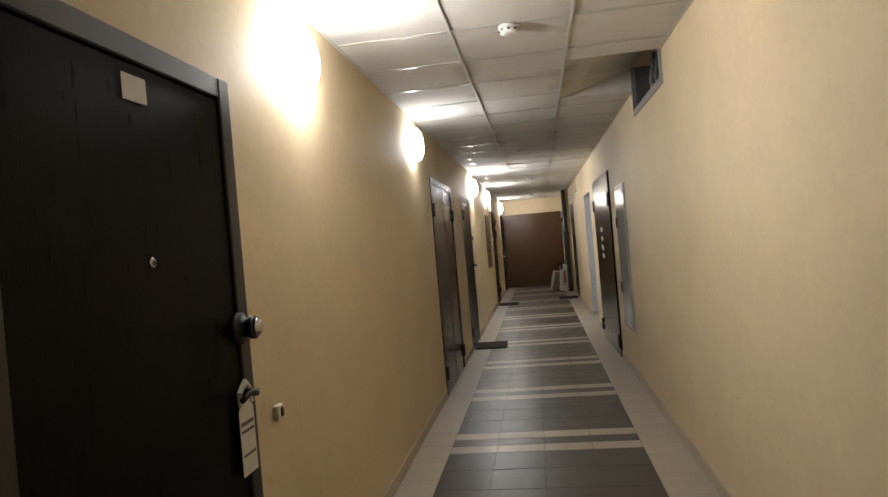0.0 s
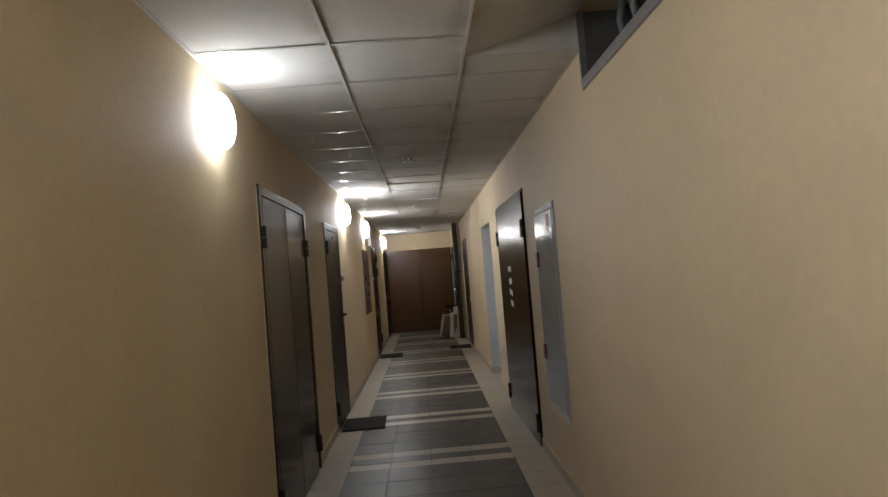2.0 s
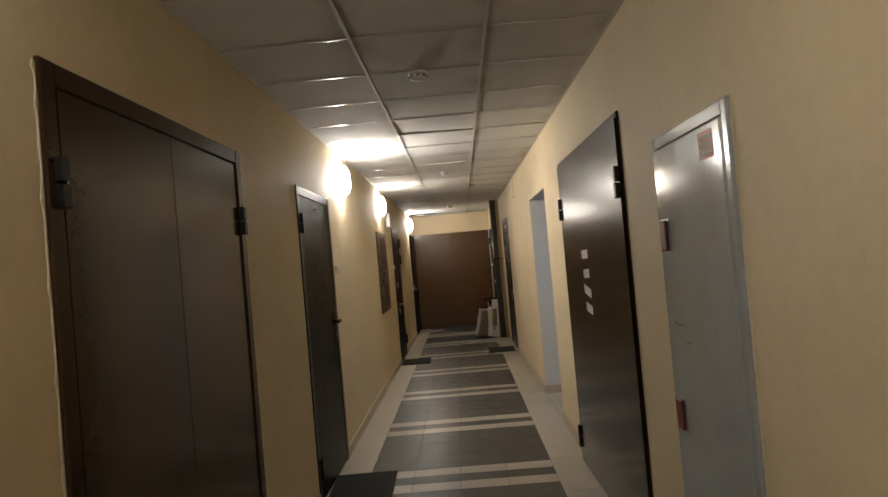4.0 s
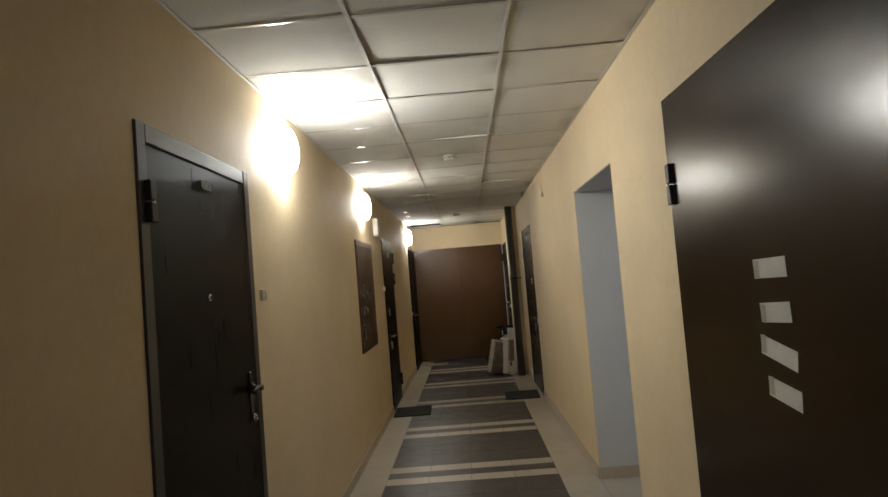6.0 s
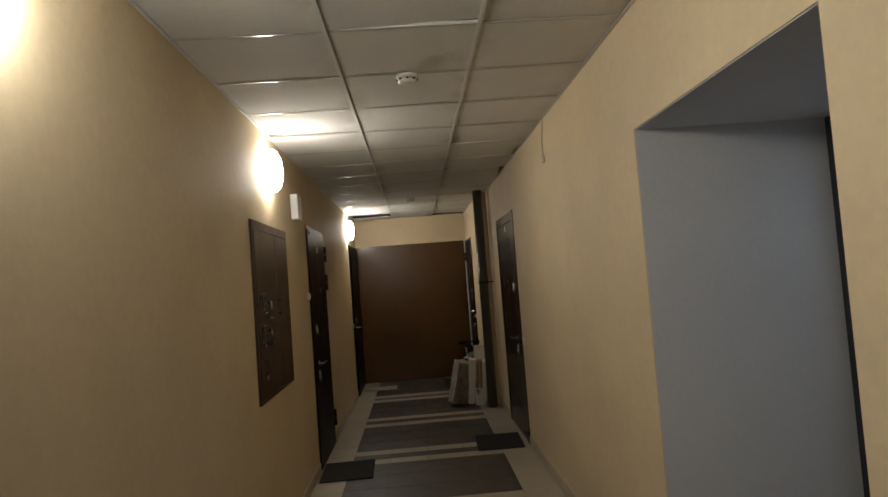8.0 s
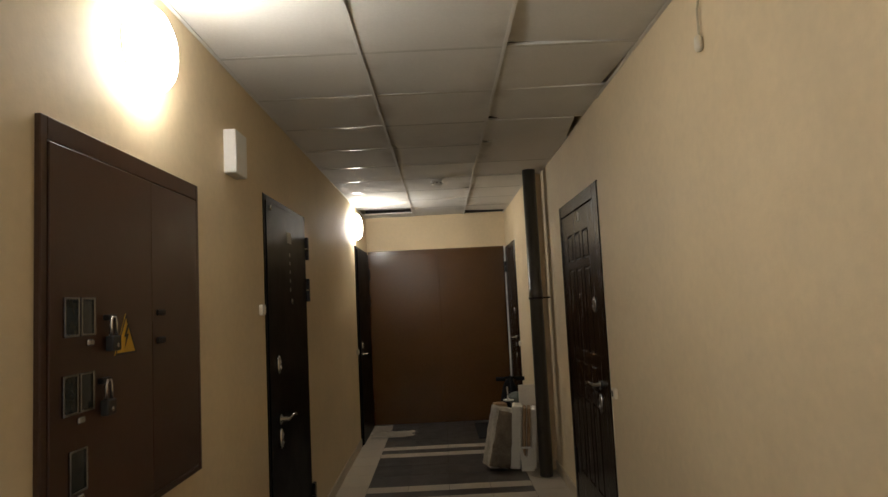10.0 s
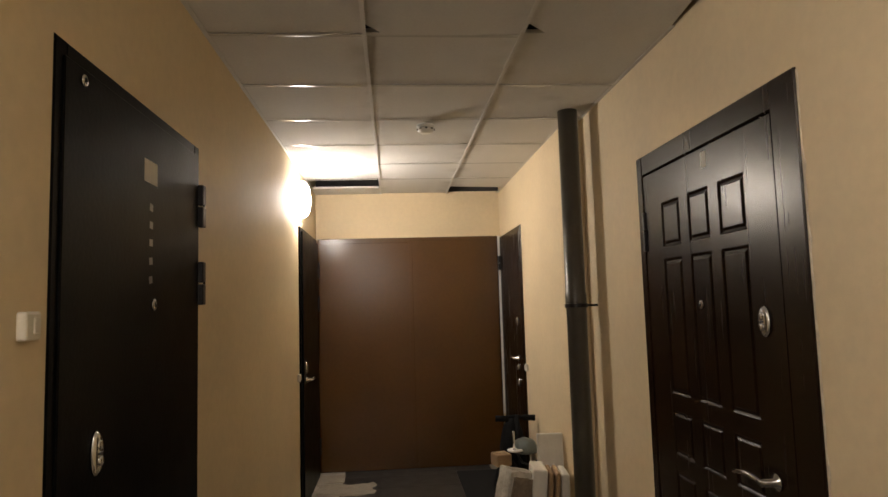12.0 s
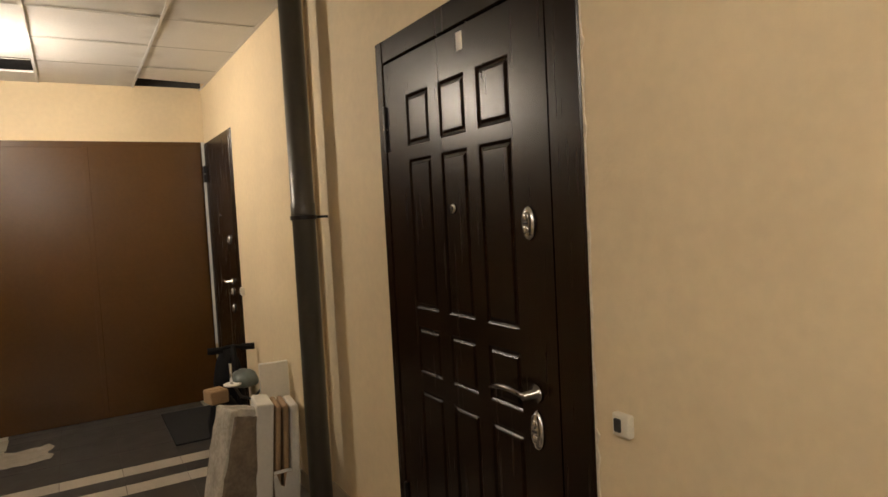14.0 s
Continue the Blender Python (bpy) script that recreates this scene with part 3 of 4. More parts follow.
def thing_text(words, name, P, u, z, n, size, parent):
    """Raised lettering standing on a wall or door, one mesh."""
    cu = bpy.data.curves.new(name, "FONT")
    cu.body, cu.size, cu.extrude, cu.space_character = words, size, 0.004, 1.05
    tmp = new(name, cu)
    me = bpy.data.meshes.new_from_object(tmp.evaluated_get(bpy.context.evaluated_depsgraph_get()))
    bpy.data.objects.remove(tmp)
    bm = B()
    bm.from_mesh(me)
    for v in bm.verts:
        v.co = P(u + v.co.x, n + v.co.z, z + v.co.y)
    return part(name, bm, "steel", parent, "raised pale metal numerals")


def plaster_rim(t, P, u, side, top, seed, width=0.010, n=0.003, z=0.09):
    """Broken plaster showing as a ragged pale line along a door casing."""
    r, bm = random.Random(seed), B()
    rows = []
    while z < top:
        w = width * r.choice((0.15, 0.3, 0.5, 0.5, 0.8, 1.2)) * r.uniform(0.6, 1.3)
        rows.append((bm.verts.new(P(u, n, z)), bm.verts.new(P(u + side * w, n, z)), bm.verts.new(P(u, 0.0002, z)), bm.verts.new(P(u + side * (w + 0.002), 0.0002, z))))
        z += r.uniform(0.012, 0.045)
    for a, b in zip(rows, rows[1:]):
        bm.faces.new((a[0], a[1], b[1], b[0]))
        bm.faces.new((a[1], a[3], b[3], b[1]))
        bm.faces.new((a[2], a[0], b[0], b[2]))
    return part("plaster_rim", bm, "plaster", t, "ragged pale plaster edge")


# charcoal door beside the start of the walk
a, b, top = D0
t = thing("door_1", left((a + b) / 2, 0, 0), "closed charcoal wood-film apartment door with grey frame", "door", kind="structure")
frame_of(t, left, a, b, top, 0.065, 0.065, -0.06, 0.022, "charcoal_frame")
leaf(t, left, a + 0.068, b - 0.068, top - 0.07, -0.05, 0.012, "charcoal")
sticker(t, left, -0.69, 1.88, 0.012, 0.095, 0.065)
peephole(t, left, -0.68, 1.452, 0.012, 0.014)
k = part("knob", lathe(B(), left, -0.262, 1.230, [(0.052, 0.012), (0.054, 0.018), (0.045, 0.026), (0.030, 0.03), (0.028, 0.05), (0.036, 0.055), (0.036, 0.068), (0.03, 0.072), (0, 0.072)], 24), "dark_plastic", t, "dark round lock knob", True)
part("cap", lathe(B(), left, -0.262, 1.230, [(0.027, 0.0725), (0.025, 0.080), (0.01, 0.084), (0, 0.084)], 20), "steel", k, "", True)
lever(t, left, -0.27, 1.03, 0.012, -1, "hinge", 0.10)
tag = thing("door_tag", left(-0.27, 0.031, 0.79), "white paper hanger with printed bars on the door handle", "tag")
P = left
bm = B()
outer = [(-0.345, 0.79), (-0.250, 0.79), (-0.250, 0.985), (-0.270, 1.015), (-0.325, 1.015), (-0.345, 0.985)]
lo = [bm.verts.new(P(u, 0.030, z)) for u, z in outer]
hi = [bm.verts.new(P(u, 0.0315, z)) for u, z in outer]
bm.faces.new(lo)
bm.faces.new(hi)
for i in range(6):
    bm.faces.new((lo[i], lo[(i + 1) % 6], hi[(i + 1) % 6], hi[i]))
part("card", bm, "paper", tag)
part("hook", tube(B(), [P(-0.33, 0.031, 1.0), P(-0.33, 0.031, 1.04), P(-0.296, 0.034, 1.07), P(-0.262, 0.031, 1.04), P(-0.262, 0.031, 1.0)], 0.009, 8), "paper", tag)
for z, h in ((0.945, 0.012), (0.922, 0.009), (0.85, 0.008)):
    part("printed_bar", bx(B(), P, -0.338, -0.257, 0.0315, 0.0322, z - h / 2, z + h / 2), "print", tag)


def steel_double_door(name, P, a, b, top, seam, label, wf=0.045, mat="brown", gap=0.0006):
    t = thing(name, P((a + b) / 2, 0, 0), label, "door", kind="structure")
    frame_of(t, P, a, b, top, wf, wf + 0.004, -0.10, 0.014, mat)
    leaf(t, P, a + wf + 0.004, seam - gap, top - wf - 0.009, -0.03, 0.014, mat, bevel=0.0012)
    deeper = lambda u, n, z: P(u, n + 0.0012 - 0.009 * (u - seam) / (b - wf - seam), z)
    leaf(t, deeper, seam + gap, b - wf - 0.004, top - wf - 0.009, -0.03, 0.014, mat, bevel=0.0012)
    return t


a, b, top = D1
t = steel_double_door("door_2", left, a, b, top, 4.42, "closed glossy brown steel double door", 0.06, "brown_gloss")
plaster_rim(t, left, a, -1, top, 5)
plaster_rim(t, left, b, 1, top, 6, 0.006)
for u, z in ((a + 0.05, 1.76), (b - 0.04, 1.745), (a + 0.05, 0.22), (b - 0.04, 0.20)):
    hinge(t, left, u, z, 0.010, 0.13, 0.04)
a, b, top = RD


def skewed(turn):
    """The door hangs slightly askew: it stands further out towards its far post."""
    return lambda u, n, z: right(u, n + (turn * (u - RD[0]) / (RD[1] - RD[0]) if n > 0 else 0.0), z)


t = thing("door_3", right((a + b) / 2, 0, 0), "closed wide glossy brown steel door with taped paper strips", "door", kind="structure")
frame_of(t, skewed(0.013), a, b, top, 0.05, 0.06, -0.10, 0.012, "brown", 0.10)
askew = skewed(0.026)
leaf(t, askew, a + 0.008, b - 0.080, top - 0.030, 0.0125, 0.020, "brown", bevel=0.003)
for u, z in ((a + 0.045, 1.775), (b - 0.092, 1.765), (a + 0.045, 0.19), (b - 0.092, 0.18)):
    hinge(t, askew, u, z, 0.012, 0.15, 0.036, 0.024)
for u, z, w, r in ((6.012, 1.446, 0.170, -0.03), (6.004, 1.330, 0.155, -0.06), (6.008, 1.226, 0.180, 0.16), (5.998, 1.122, 0.160, 0.11)):
    st = sticker(t, askew, u, z, 0.0205, w, 0.052, r, label="pale paper strip taped on")
    part("tape_end", bx(B(), askew, u + w / 2 - 0.03, u + w / 2 - 0.002, 0.0218, 0.0224, z + r * 0.1 - 0.024, z + r * 0.1 + 0.024), "tape", st, "yellowed clear tape")

a, b, top = D2
t = thing("door_4", left((a + b) / 2, 0, 0), "closed charcoal steel apartment door with number plate", "door", kind="structure")
frame_of(t, left, a, b, top, 0.06, 0.062, -0.06, 0.008, "charcoal_frame")
leaf(t, left, a + 0.058, b - 0.058, top - 0.064, -0.05, 0.004, "charcoal")
hinge(t, left, a + 0.055, 1.80, 0.006, 0.13, 0.04)
hinge(t, left, a + 0.055, 0.22, 0.006, 0.13, 0.04)
thing_text("1088", "number", left, 6.645, 1.899, 0.005, 0.048, t)
peephole(t, left, 6.675, 1.49, 0.004, 0.015)
part("handle_plate", bx(B(), left, 7.03, 7.07, 0.004, 0.010, 0.95, 1.16, 0.003), "hinge", t, "dark handle plate")
lever(t, left, 7.05, 1.09, 0.009, -1, "hinge", 0.11)
escutcheon(t, left, 7.05, 0.965, 0.010, 0.013, 0.02)

a, b, top = D3
t = thing("door_5", left((a + b) / 2, 0, 0), "closed plain black apartment door with chrome handle", "door", kind="structure")
frame_of(t, left, a, b, top, 0.05, 0.05, -0.06, 0.004, "black")
leaf(t, left, a + 0.03, b - 0.03, top - 0.035, -0.05, 0.010, "black")
for z in (1.836, 1.563):
    hinge(t, left, b - 0.012, z, 0.006, 0.15, 0.034)
hinge(t, left, b - 0.005, 0.25, 0.006, 0.15, 0.05)
sticker(t, left, 12.27, 1.862, 0.010, 0.095, 0.064)
for k, z in enumerate((1.762, 1.712, 1.662, 1.61, 1.557)):
    sticker(t, left, 12.275, z, 0.010, 0.022, 0.020, 0.08 * (k - 2), "emblem", "emblem", "small dull grey emblem")
peephole(t, left, 12.30, 1.488, 0.010, 0.017)
peephole(t, left, 11.87, 1.985, 0.010, 0.014)
escutcheon(t, left, 11.955, 1.154, 0.010, 0.024, 0.05)
lever(t, left, 11.97, 0.865, 0.010, 1, "nickel", 0.16)
escutcheon(t, left, 11.97, 0.765, 0.010, 0.024, 0.055)

a, b, top = D5
t = thing("door_6", left((a + b) / 2, 0, 0), "closed black apartment door next to the double doors", "door", kind="structure")
frame_of(t, left, a, b, top, 0.05, 0.05, -0.06, 0.014, "black")
leaf(t, left, a + 0.03, b - 0.03, top - 0.035, -0.05, 0.028, "black")
for z in (1.80, 1.50, 0.25):
    hinge(t, left, b - 0.01, z, 0.016, 0.14, 0.045)
escutcheon(t, left, a + 0.14, 1.02, 0.028)
lever(t, left, a + 0.14, 0.93, 0.028, 1, "steel", 0.12)

a, b, top = D6
t = thing("door_7", right_far((a + b) / 2, 0, 0), "closed dark wenge apartment door in the corner", "door", kind="structure")
frame_of(t, right_far, a, b, top, 0.055, 0.06, -0.06, 0.008, "wenge")
leaf(t, right_far, a + 0.045, b - 0.03, top - 0.05, -0.05, 0.012, "wenge")
hinge(t, right_far, b - 0.05, 1.83, 0.01, 0.13, 0.05)
peephole(t, right_far, 15.83, 1.49, 0.012, 0.014)
escutcheon(t, right_far, 15.54, 1.31, 0.012, 0.02, 0.035)
lever(t, right_far, 15.54, 1.015, 0.012, 1, "steel", 0.14)
escutcheon(t, right_far, 15.55, 0.94, 0.012, 0.02, 0.03)
escutcheon(t, right_far, 15.55, 0.82, 0.012, 0.02, 0.035)

# brown double doors across the end
t = thing("door_8", end(0.43, 0, 0), "closed wide brown sheet-metal double doors at the corridor end", "door", kind="structure")
u0, u1, seam = XL + 0.01, 1.268, 0.437
frame_of(t, end, u0, u1, 2.09, 0.03, 0.05, -0.1, 0.01, "brown_end")
leaf(t, end, u0 + 0.012, seam - 0.002, 2.045, -0.03, 0.022, "brown_end", 0.006)
leaf(t, end, seam + 0.002, u1 - 0.012, 2.062, -0.03, 0.020, "brown_end", 0.006)
part("cover_strip", bx(B(), end, seam - 0.006, seam + 0.030, 0.020, 0.0245, 0.01, 2.05, 0.002), "brown_end", t)
part("sealing_strip", bx(B(), end, u1 + 0.001, XR2 - 0.001, 0.0, 0.006, 0.45, 2.09), "paper", t, "pale strip of bare plaster")


# panelled wenge door
def panelled_leaf(P, a, b, z0, top, n0, n1, cols, rows):
    bm = B()
    us = sorted({a, b, *[u for c in cols for u in c]})
    zs = sorted({z0, top, *[z for r in rows for z in r]})
    for ua, ub in zip(us, us[1:]):
        for za, zb in zip(zs, zs[1:]):
            if (ua, ub) in cols and (za, zb) in rows:
                prev = None
                for inset, depth in ((0, 0), (0.002, -0.0006), (0.005, -0.0022), (0.009, -0.0049), (0.0115, -0.0056), (0.014, -0.0049), (0.018, -0.0022), (0.021, -0.0006), (0.023, 0.0)):
                    ring = [bm.verts.new(P(u, n1 + depth, z)) for u, z in ((ua + inset, za + inset), (ub - inset, za + inset), (ub - inset, zb - inset), (ua + inset, zb - inset))]
                    if prev:
                        for i in range(4):
                            bm.faces.new((prev[i], prev[(i + 1) % 4], ring[(i + 1) % 4], ring[i]))
                    prev = ring
                bm.faces.new(prev)
            else:
                bm.faces.new([bm.verts.new(P(u, n1, z)) for u, z in ((ua, za), (ub, za), (ub, zb), (ua, zb))])
    bmesh.ops.remove_doubles(bm, verts=bm.verts, dist=1e-5)
    edge = [(a, z0), (b, z0), (b, top), (a, top)]
    for i in range(4):
        (ua, za), (ub, zb) = edge[i], edge[(i + 1) % 4]
        bm.faces.new([bm.verts.new(p) for p in (P(ua, n1, za), P(ub, n1, zb), P(ub, n0, zb), P(ua, n0, za))])
    bm.faces.new([bm.verts.new(P(u, n0, z)) for u, z in edge])
    bmesh.ops.remove_doubles(bm, verts=bm.verts, dist=1e-5)
    return bm


a, b, top = D4
t = thing("door_9", right((a + b) / 2, 0, 0), "closed dark wenge panelled apartment door with wide casing", "door", kind="structure")
frame_of(t, right, a, b, top, 0.118, 0.085, -0.06, 0.009, "wenge", 0.055)
plaster_rim(t, right, a, -1, top, 3, 0.009)
COLS4 = [(12.303, 12.466), (12.530, 12.688), (12.754, 12.916)]
ROWS4 = [(0.26, 0.790), (0.851, 1.023), (1.086, 1.622), (1.668, 1.850)]
part("leaf", panelled_leaf(right, a + 0.125, b - 0.058, 0.012, top - 0.092, -0.05, 0.005, COLS4, ROWS4), "wenge", t)
hinge(t, right, b - 0.06, 1.75, 0.0, 0.17, 0.018, 0.016)
hinge(t, right, b - 0.06, 0.30, 0.0, 0.17, 0.018, 0.016)
sticker(t, right, 12.545, 1.945, 0.005, 0.034, 0.055)
peephole(t, right, 12.625, 1.437, 0.005, 0.016)
escutcheon(t, right, 12.24, 1.386, 0.005, 0.026, 0.047)
lever(t, right, 12.24, 0.922, 0.005, 1, "nickel", 0.15)
escutcheon(t, right, 12.24, 0.818, 0.005, 0.026, 0.056)

# ---------- wall cabinets ----------
a, b, z0, z1 = CAB
t = thing("meter_cabinet", left((a + b) / 2, 0, z0), "brown steel electricity meter cabinet with padlocks and warning sign", "cabinet")
bm = B()
bx(bm, left, a, a + 0.025, -0.15, 0.014, z0, z1, 0.002)
bx(bm, left, b - 0.02, b, -0.15, 0.014, z0, z1, 0.002)
bx(bm, left, a + 0.025, b - 0.02, -0.15, 0.014, z1 - 0.055, z1, 0.002)
bx(bm, left, a + 0.025, b - 0.02, -0.15, 0.014, z0, z0 + 0.02, 0.002)
part("frame", bm, "brown_cabinet", t)
seam = 10.48
d = part("door", bx(B(), left, a + 0.028, seam - 0.003, -0.02, 0.017, z0 + 0.023, z1 - 0.058, 0.002), "brown_cabinet", t)
e = part("door", bx(B(), left, seam + 0.003, b - 0.023, -0.02, 0.015, z0 + 0.023, z1 - 0.058, 0.002), "brown_cabinet", t)
part("seam_strip", bx(B(), left, seam - 0.007, seam + 0.007, 0.015, 0.018, z0 + 0.03, z1 - 0.06), "brown_cabinet", e)
for u, z, w, h in ((10.048, 1.452, 0.050, 0.082), (10.117, 1.452, 0.050, 0.082), (10.043, 1.270, 0.050, 0.082), (10.112, 1.270, 0.050, 0.082), (10.075, 1.090, 0.062, 0.09)):
    wd = part("meter_window", bx(B(), left, u - w / 2, u + w / 2, 0.017, 0.020, z - h / 2, z + h / 2), "smoked", d, "dark viewing window")
    bm = B()
    f = 0.006
    for q in ((u - w / 2 - f, u - w / 2, z - h / 2 - f, z + h / 2 + f), (u + w / 2, u + w / 2 + f, z - h / 2 - f, z + h / 2 + f), (u - w / 2, u + w / 2, z + h / 2, z + h / 2 + f), (u - w / 2, u + w / 2, z - h / 2 - f, z - h / 2)):
        bx(bm, left, q[0], q[1], 0.017, 0.024, q[2], q[3], 0.001)
    part("window_rim", bm, "nickel", d)
for u, z in ((10.125, 1.388), (10.085, 1.206), (10.080, 1.026)):
    part("tab", bx(B(), left, u - 0.014, u + 0.014, 0.017, 0.026, z - 0.008, z + 0.008, 0.003), "steel", d, "small bent metal sealing tab")


def padlock(u, z):
    p = thing("padlock", left(u, 0.03, z), "small padlock hanging from the meter cabinet", "padlock", "padlocks on the cabinet")
    body = part("body", bx(B(), left, u - 0.022, u + 0.022, 0.024, 0.046, z - 0.045, z - 0.005, 0.004, 2), "dark_plastic", p)
    part("shackle", tube(B(), [left(u - 0.014, 0.035, z - 0.006), left(u - 0.014, 0.035, z + 0.028), left(u - 0.007, 0.035, z + 0.042), left(u + 0.007, 0.035, z + 0.042), left(u + 0.014, 0.035, z + 0.028), left(u + 0.014, 0.035, z - 0.006)], 0.0045, 8), "steel", p, "", True)
    part("hasp", bx(B(), left, u - 0.02, u + 0.02, 0.017, 0.034, z + 0.035, z + 0.05, 0.002), "hinge", p)
    part("keyway", lathe(B(), left, u, z - 0.03, [(0.006, 0.0462), (0.006, 0.0472)], 10), "steel", body)


padlock(10.212, 1.405)
padlock(10.186, 1.245)
bm = B()
tri = [(10.25, 1.345), (10.37, 1.345), (10.31, 1.455)]
lo = [bm.verts.new(left(u, 0.017, z)) for u, z in tri]
hi = [bm.verts.new(left(u, 0.0185, z)) for u, z in tri]
bm.faces.new(lo)
bm.faces.new(hi)
for i in range(3):
    bm.faces.new((lo[i], lo[(i + 1) % 3], hi[(i + 1) % 3], hi[i]))
sg = part("warning_sign", bm, "yellow", d, "yellow triangular high-voltage sign")
bm = B()
for (p, q) in zip(tri, tri[1:] + tri[:1]):
    c = Vector((10.31, 1.382))
    pv, qv = Vector(p), Vector(q)
    pi, qi = pv.lerp(c, 0.14), qv.lerp(c, 0.14)
    lo = [bm.verts.new(left(x.x, 0.0186, x.y)) for x in (pv, qv, qi, pi)]
    hi = [bm.verts.new(left(x.x, 0.0194, x.y)) for x in (pv, qv, qi, pi)]
    bm.faces.new(hi)
    for i in range(4):
        bm.faces.new((lo[i], lo[(i + 1) % 4], hi[(i + 1) % 4], hi[i]))
part("sign_border", bm, "dark_plastic", sg)
bm = B()
bolt = [(u - 0.0125, z - 0.02) for u, z in ((10.330, 1.445), (10.310, 1.412), (10.322, 1.412), (10.314, 1.378), (10.338, 1.420), (10.326, 1.420), (10.340, 1.445))]
bm.faces.new([bm.verts.new(left(u, 0.0192, z)) for u, z in bolt])
part("bolt_mark", bm, "dark_plastic", sg)
for z in (1.445, 1.36):
    part("latch", bx(B(), left, 10.50, 10.56, 0.015, 0.023, z, z + 0.02, 0.004), "hinge", e, "worn metal latch")

a, b, z0, z1 = PANEL
t = thing("switch_panel", right((a + b) / 2, 0, z0), "light grey enamelled steel electrical panel with red catches", "cabinet")
bm = B()
bx(bm, right, a, a + 0.035, -0.1, 0.014, z0, z1, 0.005, 2)
bx(bm, right, b - 0.035, b, -0.1, 0.014, z0, z1, 0.005, 2)
bx(bm, right, a + 0.035, b - 0.035, -0.1, 0.014, z1 - 0.045, z1, 0.005, 2)
bx(bm, right, a + 0.035, b - 0.035, -0.1, 0.014, z0, z0 + 0.035, 0.005, 2)
part("frame", bm, "grey_panel", t)
plaster_rim(t, right, b, 1, z1, 8, 0.016, 0.002, z0)
plaster_rim(t, right, a, -1, z1, 9, 0.008, 0.002, z0)
d = part("door", bx(B(), right, a + 0.037, b - 0.037, -0.02, 0.019, z0 + 0.037, z1 - 0.047, 0.006, 2), "grey_panel", t)
for z in (1.50, 0.85):
    c = part("catch_plate", bx(B(), right, 4.488, 4.565, 0.019, 0.022, z - 0.062, z + 0.062, 0.001), "galvanised", d)
    part("catch", bx(B(), right, 4.496, 4.557, 0.022, 0.034, z - 0.055, z + 0.055, 0.004), "red", d, "dark red catch")
for u, z in ((4.33, 1.165), (4.37, 1.122)):
    part("scratch", bx(B(), right, u, u + 0.05, 0.019, 0.0198, z, z + 0.005), "steel", d, "bare metal scratch")
for u0, u1, z in ((4.45, 4.53, 1.178), (4.525, 4.55, 1.181)):
    part("scuff", bx(B(), right, u0 - 0.03, u1 - 0.03, 0.019, 0.0196, z, z + 0.004), "dark_plastic", d, "dark scuff mark")
lab = part("label", bx(B(), right, 4.04, 4.155, 0.019, 0.0197, 1.715, 1.80), "red_print", d, "faded red printed label")
for k in range(3):
    part("printed_bar", bx(B(), right, 4.05, 4.145, 0.0197, 0.0201, 1.73 + 0.023 * k, 1.74 + 0.023 * k), "paper", lab)

# ---------- grey drain pipe in the corner ----------
t = thing("drain_pipe", (1.263, 13.80, 0), "grey plastic drain pipe with a coupling, floor to ceiling", "pipe")
up = lambda u, n, z: Vector((1.263 + u, 13.80 + z, n))
part("pipe", lathe(B(), up, 0, 0, [(0.054, 0.0), (0.054, 1.42), (0.057, 1.424), (0.057, 1.50), (0.054, 1.506), (0.054, 2.7)], 32), "pipe", t, "", True)
part("clamp", lathe(B(), up, 0, 0, [(0.057, 1.426), (0.062, 1.428), (0.062, 1.446), (0.057, 1.448)], 32), "hinge", t, "dark pipe clamp")
part("bracket", bx(B(), flat, 1.318, XR, 13.79, 13.805, 1.431, 1.443), "hinge", t)

# ---------- floor mats, paper and stored things ----------
def mat_on_floor(x0, x1, y0, y1, label, turn=0.0):
    t = thing("doormat", ((x0 + x1) / 2, (y0 + y1) / 2, 0.004), label, "doormat", "doormats")
    bm = bx(B(), flat, x0, x1, y0, y1, 0.004, 0.016, 0.004)
    bmesh.ops.rotate(bm, verts=bm.verts, cent=((x0 + x1) / 2, (y0 + y1) / 2, 0), matrix=Matrix.Rotation(turn, 3, "Z"))
    part("mat_body", bm, "rubber", t)


mat_on_floor(-0.395, 0.03, 6.21, 6.74, "dark grey textile doormat before the charcoal door", 0.03)
mat_on_floor(-0.39, 0.03, 11.48, 11.99, "black rubber doormat before the black door", 0.03)
mat_on_floor(0.92, 1.33, 11.98, 12.50, "black rubber doormat before the panelled door", -0.03)
mat_on_floor(0.80, 1.21, 15.28, 16.08, "dark brown doormat in the corner", 0.0)

t = thing("packing_paper", (-0.1, 15.75, 0.004), "crumpled pale packing paper lying on the floor", "paper")
bm = B()
rows_, cols_ = 8, 10
grid_ = [[bm.verts.new(Vector((-0.37 + 0.47 * i / cols_ + 0.02 * math.sin(j * 1.3), 15.55 + 0.32 * j / rows_ + 0.03 * math.sin(i * 0.7), 0.006 + 0.022 * abs(noise.noise(Vector((i * 0.6, j * 0.7, 0))))))) for i in range(cols_ + 1)] for j in range(rows_ + 1)]
for j in range(rows_):
    for i in range(cols_):
        bm.faces.new((grid_[j][i], grid_[j][i + 1], grid_[j + 1][i + 1], grid_[j + 1][i]))
part("sheet", bm, "floor_paper", t)
t = thing("paper_sheet", (-0.28, 16.05, 0.004), "flat pale sheet of paper on the floor", "paper")
part("sheet", bx(B(), flat, -0.39, -0.16, 15.93, 16.18, 0.004, 0.007), "floor_paper", t)


